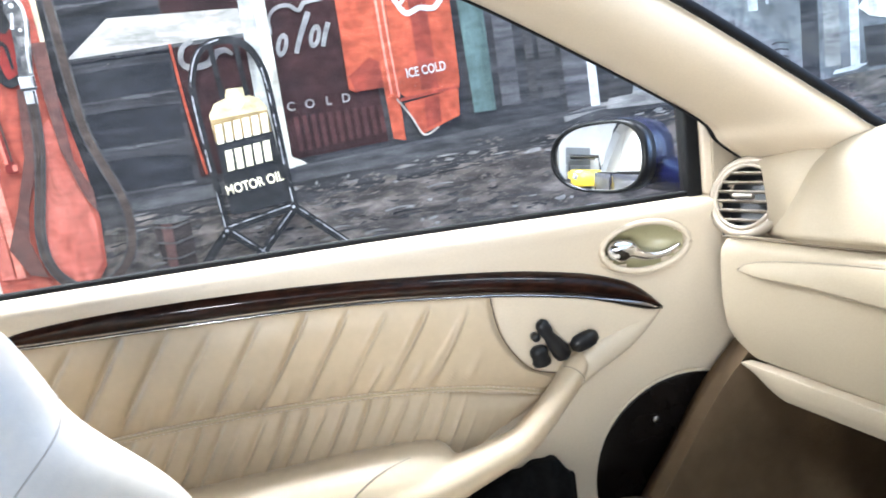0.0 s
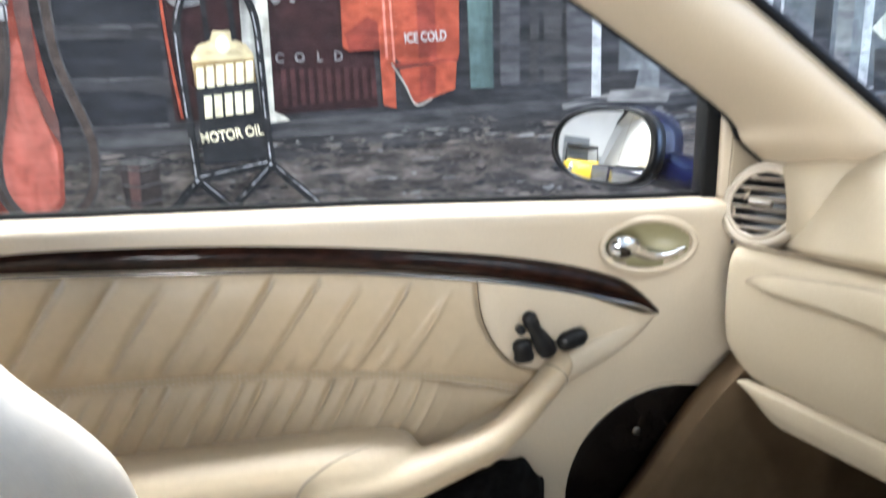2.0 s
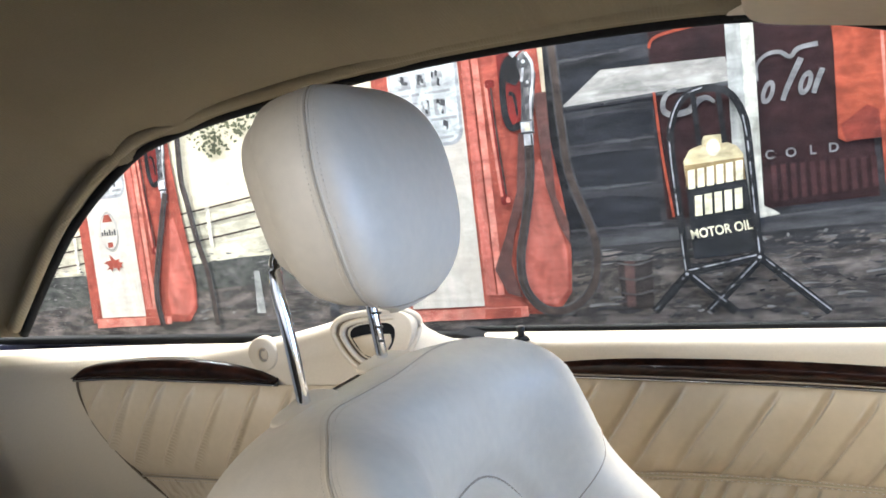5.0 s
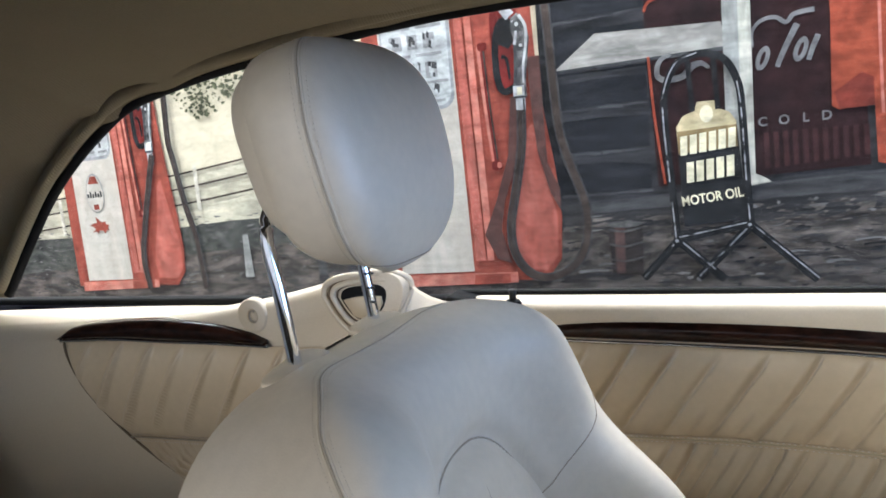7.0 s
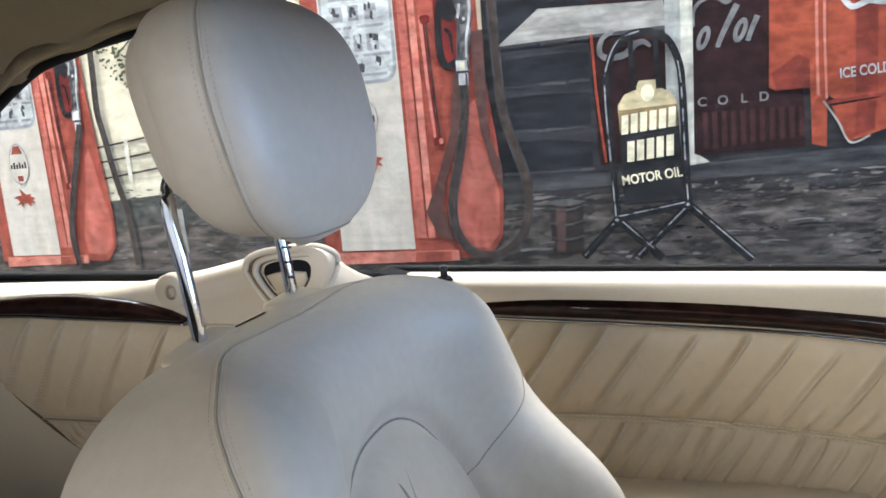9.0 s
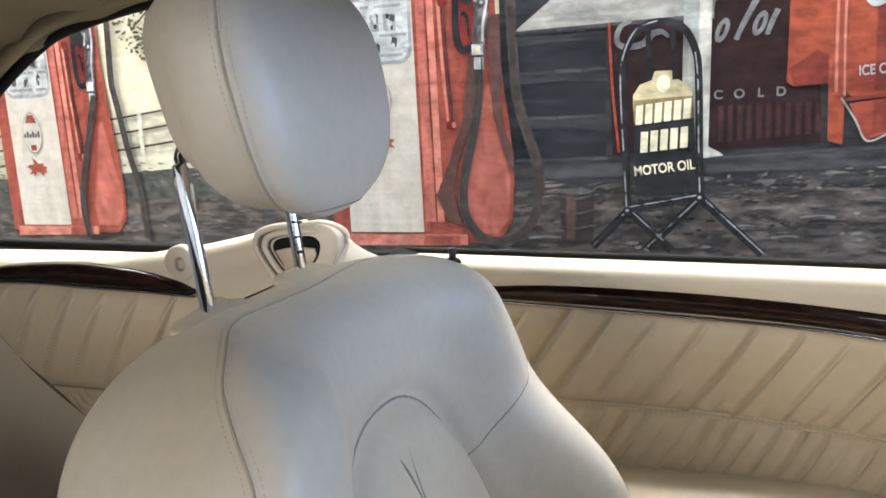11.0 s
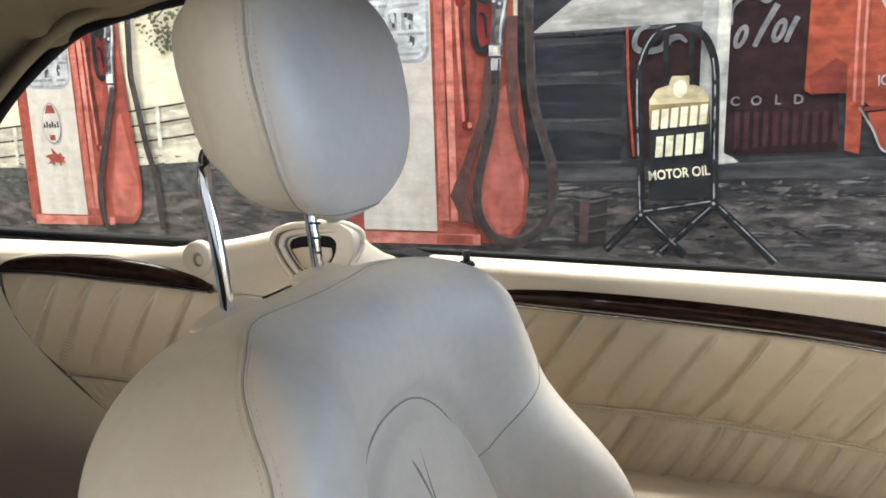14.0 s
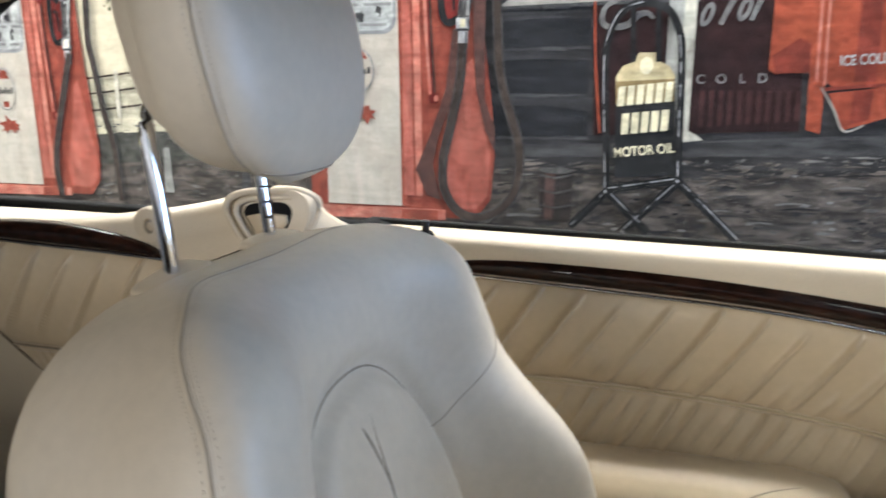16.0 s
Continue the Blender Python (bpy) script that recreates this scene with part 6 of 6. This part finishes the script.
part("glove_box", sheet(glove_lid, 110, 39), DASH_SHADED, dash, "cream glove box lid")
part("lower_pad", sheet(glove_under, 90, 23), DASH_SHADED, dash, "cream pad under the glove box")
part("lid_gap", tube([(0.424 + recede(y), y, 0.9105) for y in [lerp(0.83, 0.1, k / 40) for k in range(41)]], 0.0016, 6), GAP, dash)
LEAF_UP = [(0.798, 0.871), (0.785, 0.881), (0.736, 0.890), (0.631, 0.896), (0.5, 0.893), (0.4, 0.885)]
LEAF_LOW = [(0.798, 0.871), (0.775, 0.869), (0.705, 0.866), (0.631, 0.856), (0.5, 0.846), (0.4, 0.870)]


def leaf(u, v):
    y = lerp(0.797, 0.402, u)
    a, b = curve_z([(-p, q) for p, q in LEAF_LOW], -y), curve_z([(-p, q) for p, q in LEAF_UP], -y)
    lift = 0.010 * math.sin(math.pi / 2 * min(1, 1 - v)) ** 0.7 * step(0.0, 0.12, u)
    return (0.4075 + recede(y) - lift - 0.0005, y, lerp(a, max(b, a + 0.0005), v))


part("grip_lip", sheet(leaf, 60, 12, (0.010, 0, 0)), DASH_SHADED, dash, "leaf-shaped grip lip of the glove box")
part("grip_slot", tube([(0.4075 + recede(y), y, curve_z([(-p, q) for p, q in LEAF_UP], -y) + 0.0006) for y in [lerp(0.796, 0.45, k / 40) for k in range(41)]], 0.0011, 6), SEAM, dash, "narrow grip slot of the glove box")
# round air vent in its pod
VN = Vector((-0.80, -0.46, 0.36)).normalized()
VT = Vector((VN.y, -VN.x, 0)).normalized()
VU = VT.cross(VN).normalized()
VU = VU if VU.z > 0 else -VU
VC = Vector((0.474, 0.842, 0.952))
part("vent_pod", tube([(0.60, 0.80, 0.945), (0.54, 0.825, 0.95), VC - VN * 0.030, VC - VN * 0.014, VC - VN * 0.001], [0.076, 0.072, 0.064, 0.058, 0.050], 40, caps=False), DASH_SHADED, dash, "round vent pod")


def vent_ring(r, d, thick, mat, name, label=""):
    pts = [VC + VT * r * math.cos(2 * math.pi * k / 56) + VU * r * math.sin(2 * math.pi * k / 56) + VN * d for k in range(57)]
    return part(name, tube(pts, thick, 10, caps=False), mat, dash, label)


vent_ring(0.048, 0.004, 0.0075, VENT_RIM, "vent_collar")
vent_ring(0.0415, 0.010, 0.0030, VENT_RIM, "vent_ring", "tan satin vent ring")
bm = bmesh.new()
bm.faces.new([bm.verts.new(VC + VT * 0.043 * math.cos(2 * math.pi * k / 40) + VU * 0.043 * math.sin(2 * math.pi * k / 40) + VN * -0.018) for k in range(40)])
part("vent_barrel", tube([VC + VN * d for d in (0.010, 0.0, -0.018)], 0.0405, 36, caps=False), BLACK, dash, "dark vent barrel")
part("vent_back", bm, BLACK, dash, "dark vent interior", False)
for k in range(6):
    q = -0.031 + 0.0124 * k
    half = math.sqrt(max(0, 0.0405**2 - q * q))
    bm = block((-half, -0.0030, -0.0018), (half, 0.0030, 0.0018), 0.0012)
    m = Matrix.Translation(VC + VU * q + VN * 0.008) @ Matrix((VT, VN, VU)).transposed().to_4x4() @ pose(0, 0, 0, 12, 0, 0)
    part("vane", moved(bm, m), VANE, dash)
part("vent_tab", moved(block((-0.015, -0.004, -0.0038), (0.015, 0.006, 0.0038), 0.003), Matrix.Translation(VC + VN * 0.013) @ Matrix((VT, VN, VU)).transposed().to_4x4()), SATIN, dash, "satin thumb tab")


# foot well side and floor
KICK_X = [(0.26, 0.13), (0.45, 0.237), (0.563, 0.304), (0.616, 0.341), (0.668, 0.373), (0.711, 0.404), (0.735, 0.426), (0.80, 0.49)]


def kick(u, v):
    z = lerp(0.26, 0.775, v)
    a = math.pi * u
    return (curve_z(KICK_X, z) + 0.004 - 0.004 * math.cos(a), 0.838 - 0.018 * step(0, 1, u), z)


def kick_inner(u, v):
    z = lerp(0.26, 0.79, v)
    x0 = curve_z(KICK_X, z) + 0.0079
    x = lerp(x0, 1.0, u**1.6)
    return (x, 0.8202 + 0.012 * step(0.0, 0.12, x - x0) - 0.030 * step(0.53, 0.56, x), z)


part("kick_rim", sheet(kick, 14, 24, (0, 0.02, 0)), SHADED_TRIM, dash, "beige rim of the foot well side")
part("kick_panel", sheet(kick_inner, 70, 24, (0, 0.02, 0)), SHADED_TRIM, dash, "foot well side, its shade in the dark beige")
cabin = thing("car_floor", "beige carpeted car floor with sill", "car floor", (0, 0, 0.22), kind="structure")
part("carpet", block((-1.5, -0.80, 0.20), (1.05, 0.80, 0.245), 0.01), CARPET, cabin, "beige carpet")
part("sill_trim", block((-0.60, 0.77, 0.22), (0.50, 0.88, 0.36), 0.02, 3), CREAM_PLASTIC, cabin, "cream door sill cover")
part("fire_wall", block((0.99, -0.93, 0.18), (1.03, 0.93, 0.985), 0.01), CARPET, cabin)
# the unseen tunnel is built high to block low light from the side
part("tunnel", block((-0.9, -0.14, 0.24), (0.98, 0.14, 0.62), 0.04, 3), CARPET, cabin, "carpeted tunnel, unseen, raised against low side light")
part("under_body", block((-2.0, -0.86, 0.16), (1.6, 0.86, 0.198), 0.02), BLACK, cabin)

# ---- windscreen and pillar ----
screen = thing("windscreen", "raked clear windscreen with cream pillar trim", "windscreen", (0.4, 0, 1.0))
IN_EDGE = spline([(0.505, 0.868, 0.985), (0.449, 0.858, 1.026), (0.40, 0.848, 1.075), (0.132, 0.80, 1.236), (0.0, 0.782, 1.292), (-0.12, 0.77, 1.330), (-0.20, 0.765, 1.342)], 40)
OUT_EDGE = spline([(0.70, 0.77, 0.985), (0.60, 0.765, 1.026), (0.54, 0.762, 1.068), (0.335, 0.745, 1.206), (0.20, 0.735, 1.275), (0.06, 0.725, 1.332), (-0.06, 0.72, 1.352)], 40)


def pillar(sgn):
    def fn(u, v):
        k = min(39, int(round(u * 39)))
        a, b = IN_EDGE[k], OUT_EDGE[k]
        p = a.lerp(b, v)
        bulge = 0.036 * math.sin(math.pi * v) ** 0.7
        return (p.x - bulge * 0.55, sgn * (p.y - bulge * 0.8), p.z + bulge * 0.05)
    return fn


part("pillar_trim", sheet(pillar(1), 39, 14, (0.012, 0.012, 0)), CREAM_PLASTIC, screen, "smooth cream windscreen pillar")
part("pillar_trim", sheet(pillar(-1), 39, 14, (0.012, -0.012, 0)), CREAM_PLASTIC, screen)
for sgn in (1, -1):
    part("pillar_seal", tube([(p.x + 0.008, sgn * (p.y + 0.012), p.z + 0.004) for p in IN_EDGE], 0.009, 8), RUBBER, screen, "black door seal")
    part("pillar_shell", tube([(p.x * 0.5 + q.x * 0.5 + 0.03, sgn * (p.y * 0.5 + q.y * 0.5 + 0.045), p.z * 0.5 + q.z * 0.5 + 0.012) for p, q in zip(IN_EDGE, OUT_EDGE)], 0.03, 10), BLUE, screen)


def screen_pane(u, v):
    y = lerp(0.755, -0.755, u)
    k = (v * 39)
    p = OUT_EDGE[min(39, int(round(k)))]
    bow = 0.13 * (1 - (y / 0.755) ** 2)
    return (p.x + 0.012 + bow, y * (p.y / 0.765), p.z + 0.012 + 0.02 * (1 - (y / 0.755) ** 2) * v)


sc = part("screen_pane", facing(sheet(screen_pane, 24, 39), (-1, 0, -0.5)), SCREEN, screen, "clear windscreen glass")
sc.visible_shadow = False
for sgn in (1, -1):
    part("black_border", tube([(p.x + 0.004, sgn * (p.y - 0.004), p.z + 0.004) for p in OUT_EDGE], 0.006, 10), RUBBER, screen, "black edge of the windscreen")
part("header", tube([(-0.02 + 0.10 * (1 - (y / 0.7) ** 2), y, 1.355 + 0.02 * (1 - (y / 0.7) ** 2)) for y in [lerp(0.72, -0.72, k / 24) for k in range(25)]], 0.03, 12), CREAM_PLASTIC, screen, "cream header rail")
visor = thing("sun_visor", "folded cream sun visor under the roof", "sun visor", (-0.1, 0.55, 1.34))
part("flap", moved(rounded_pad((-0.085, -0.19, -0.012), (0.085, 0.19, 0.012), 6), pose(-0.095, 0.51, 1.313, 0, 10, 0)), CREAM, visor, "padded cream flap")
part("pivot", tube([(-0.04, 0.69, 1.318), (-0.03, 0.735, 1.322)], 0.009, 10), BLACK, visor)

# ---- folding roof ----
roof = thing("convertible_roof", "closed fabric roof with beige ribbed lining", "car roof", (-0.8, 0, 1.3))
RAIL3 = [Vector((x, 0.80 - 0.03 * step(-0.3, 0.0, x), z)) for x, z in RAIL[1:9]]
RAIL_PTS = spline(RAIL3, 60)
MID_PTS = spline([(-1.95, 0, 1.02), (-1.70, 0, 1.20), (-1.42, 0, 1.36), (-1.2, 0, 1.415), (-0.9, 0, 1.45), (-0.55, 0, 1.462), (-0.2, 0, 1.44), (0.07, 0, 1.375)], 60)


def roof_point(u, v, lift=0.0):
    """u along the car, v from the left rail over the middle to the right rail."""
    k = min(59, int(round(u * 59)))
    a, m = RAIL_PTS[k], MID_PTS[k]
    y = math.cos(math.pi * v)
    f = max(0.0, 1 - abs(y) ** 2.6) ** 0.75
    sag = 0.010 * math.sin(9 * math.pi * u) * f * (1 - f) * 2
    # slack folds of the cloth behind the rear bow
    for at, deep, wide in ((-1.12, 0.020, 0.022), (-1.00, 0.009, 0.035), (-1.24, 0.014, 0.028), (-0.62, 0.005, 0.02)):
        sag += deep * math.exp(-((a.x - at - 0.12 * f) / wide) ** 2) * 2.6 * f**0.5 * (1 - f) ** 1.5
    return Vector((lerp(a.x, m.x, f), a.y * y, lerp(a.z, m.z, f) + lift - sag))


part("head_lining", sheet(lambda u, v: roof_point(u, v), 59, 80), LINING, roof, "beige ribbed fabric lining")
part("outer_canvas", sheet(lambda u, v: roof_point(u, v, 0.03) + Vector((0, 0.02 * math.cos(math.pi * v), 0)), 59, 60), SOFT_TOP, roof, "dark blue fabric outer skin")
for sgn in (1, -1):
    part("rail_seal", tube([(p.x, sgn * (p.y + 0.004), p.z + 0.005) for p in RAIL_PTS], 0.009, 10), RUBBER, roof, "black roof rail seal")
    part("rail_trim", tube([(p.x, sgn * (p.y - 0.014), p.z + 0.019) for p in RAIL_PTS], 0.012, 10), LINING, roof, "fabric covered rail")

# ---- other side and nose of the car body ----
body = thing("convertible", "midnight blue convertible bodywork around the cabin", "car", (0, 0, 0.2))


def wing(sgn, x0, x1):
    def fn(u, v):
        x, z = lerp(x0, x1, u), lerp(0.24, 0.955 - 0.10 * step(0.7, 2.0, lerp(x0, x1, u)), v)
        return (x, sgn * (0.955 + 0.028 * math.sin(math.pi * (0.15 + 0.7 * v)) - 0.03 * v - 0.25 * step(1.5, 2.2, x) - 0.25 * step(-1.75, -2.1, x)), z)
    return sheet(fn, 30, 10, (0, -0.01 * sgn, 0))


part("front_wing", wing(1, 0.505, 2.2), BLUE, body)
part("far_side", wing(-1, -2.1, 2.2), BLUE, body)
part("bonnet", sheet(lambda u, v: (lerp(0.85, 2.2, u), lerp(0.90, -0.90, v) * (1 - 0.25 * step(0.5, 1, u)), 0.95 + 0.07 * (1 - (2 * v - 1) ** 2) * (1 - u) - 0.12 * u * u), 20, 20, (0, 0, -0.01)), BLUE, body, "blue bonnet")
part("boot_lid", sheet(lambda u, v: (lerp(-2.2, -1.55, u), lerp(0.80, -0.80, v), 0.93 + 0.04 * (1 - (2 * v - 1) ** 2) - 0.06 * (1 - u) ** 2), 16, 16, (0, 0, -0.01)), BLUE, body, "blue boot lid")
part("front_bumper", tube([(2.05, 0.66, 0.5), (2.24, 0.4, 0.5), (2.28, 0, 0.5), (2.24, -0.4, 0.5), (2.05, -0.66, 0.5)], 0.2, 14), BLUE, body)
part("rear_bumper", tube([(-2.05, 0.66, 0.55), (-2.24, 0.4, 0.55), (-2.28, 0, 0.55), (-2.24, -0.4, 0.55), (-2.05, -0.66, 0.55)], 0.2, 14), BLUE, body)
part("far_sill", block((-1.5, -0.90, 0.945), (0.5, -0.84, 0.962), 0.006), CREAM_PLASTIC, body)
# unseen trim; its dark colour holds back light bounced across the cabin
part("far_trim", block((-1.5, -0.875, 0.26), (0.55, -0.85, 0.945), 0.006), CARPET, body, "unseen driver's door trim, kept dark to cut bounced light")
for wx in (1.45, -1.35):
    for wy in (0.80, -1.0):
        t = part("wheel", tube([(wx, wy, 0.32), (wx, wy + 0.2, 0.32)], 0.32, 28), TYRE, body, "black tyre")
        part("rim", tube([(wx, wy - 0.004, 0.32), (wx, wy + 0.204, 0.32)], 0.21, 20), SATIN, t, "alloy rim")
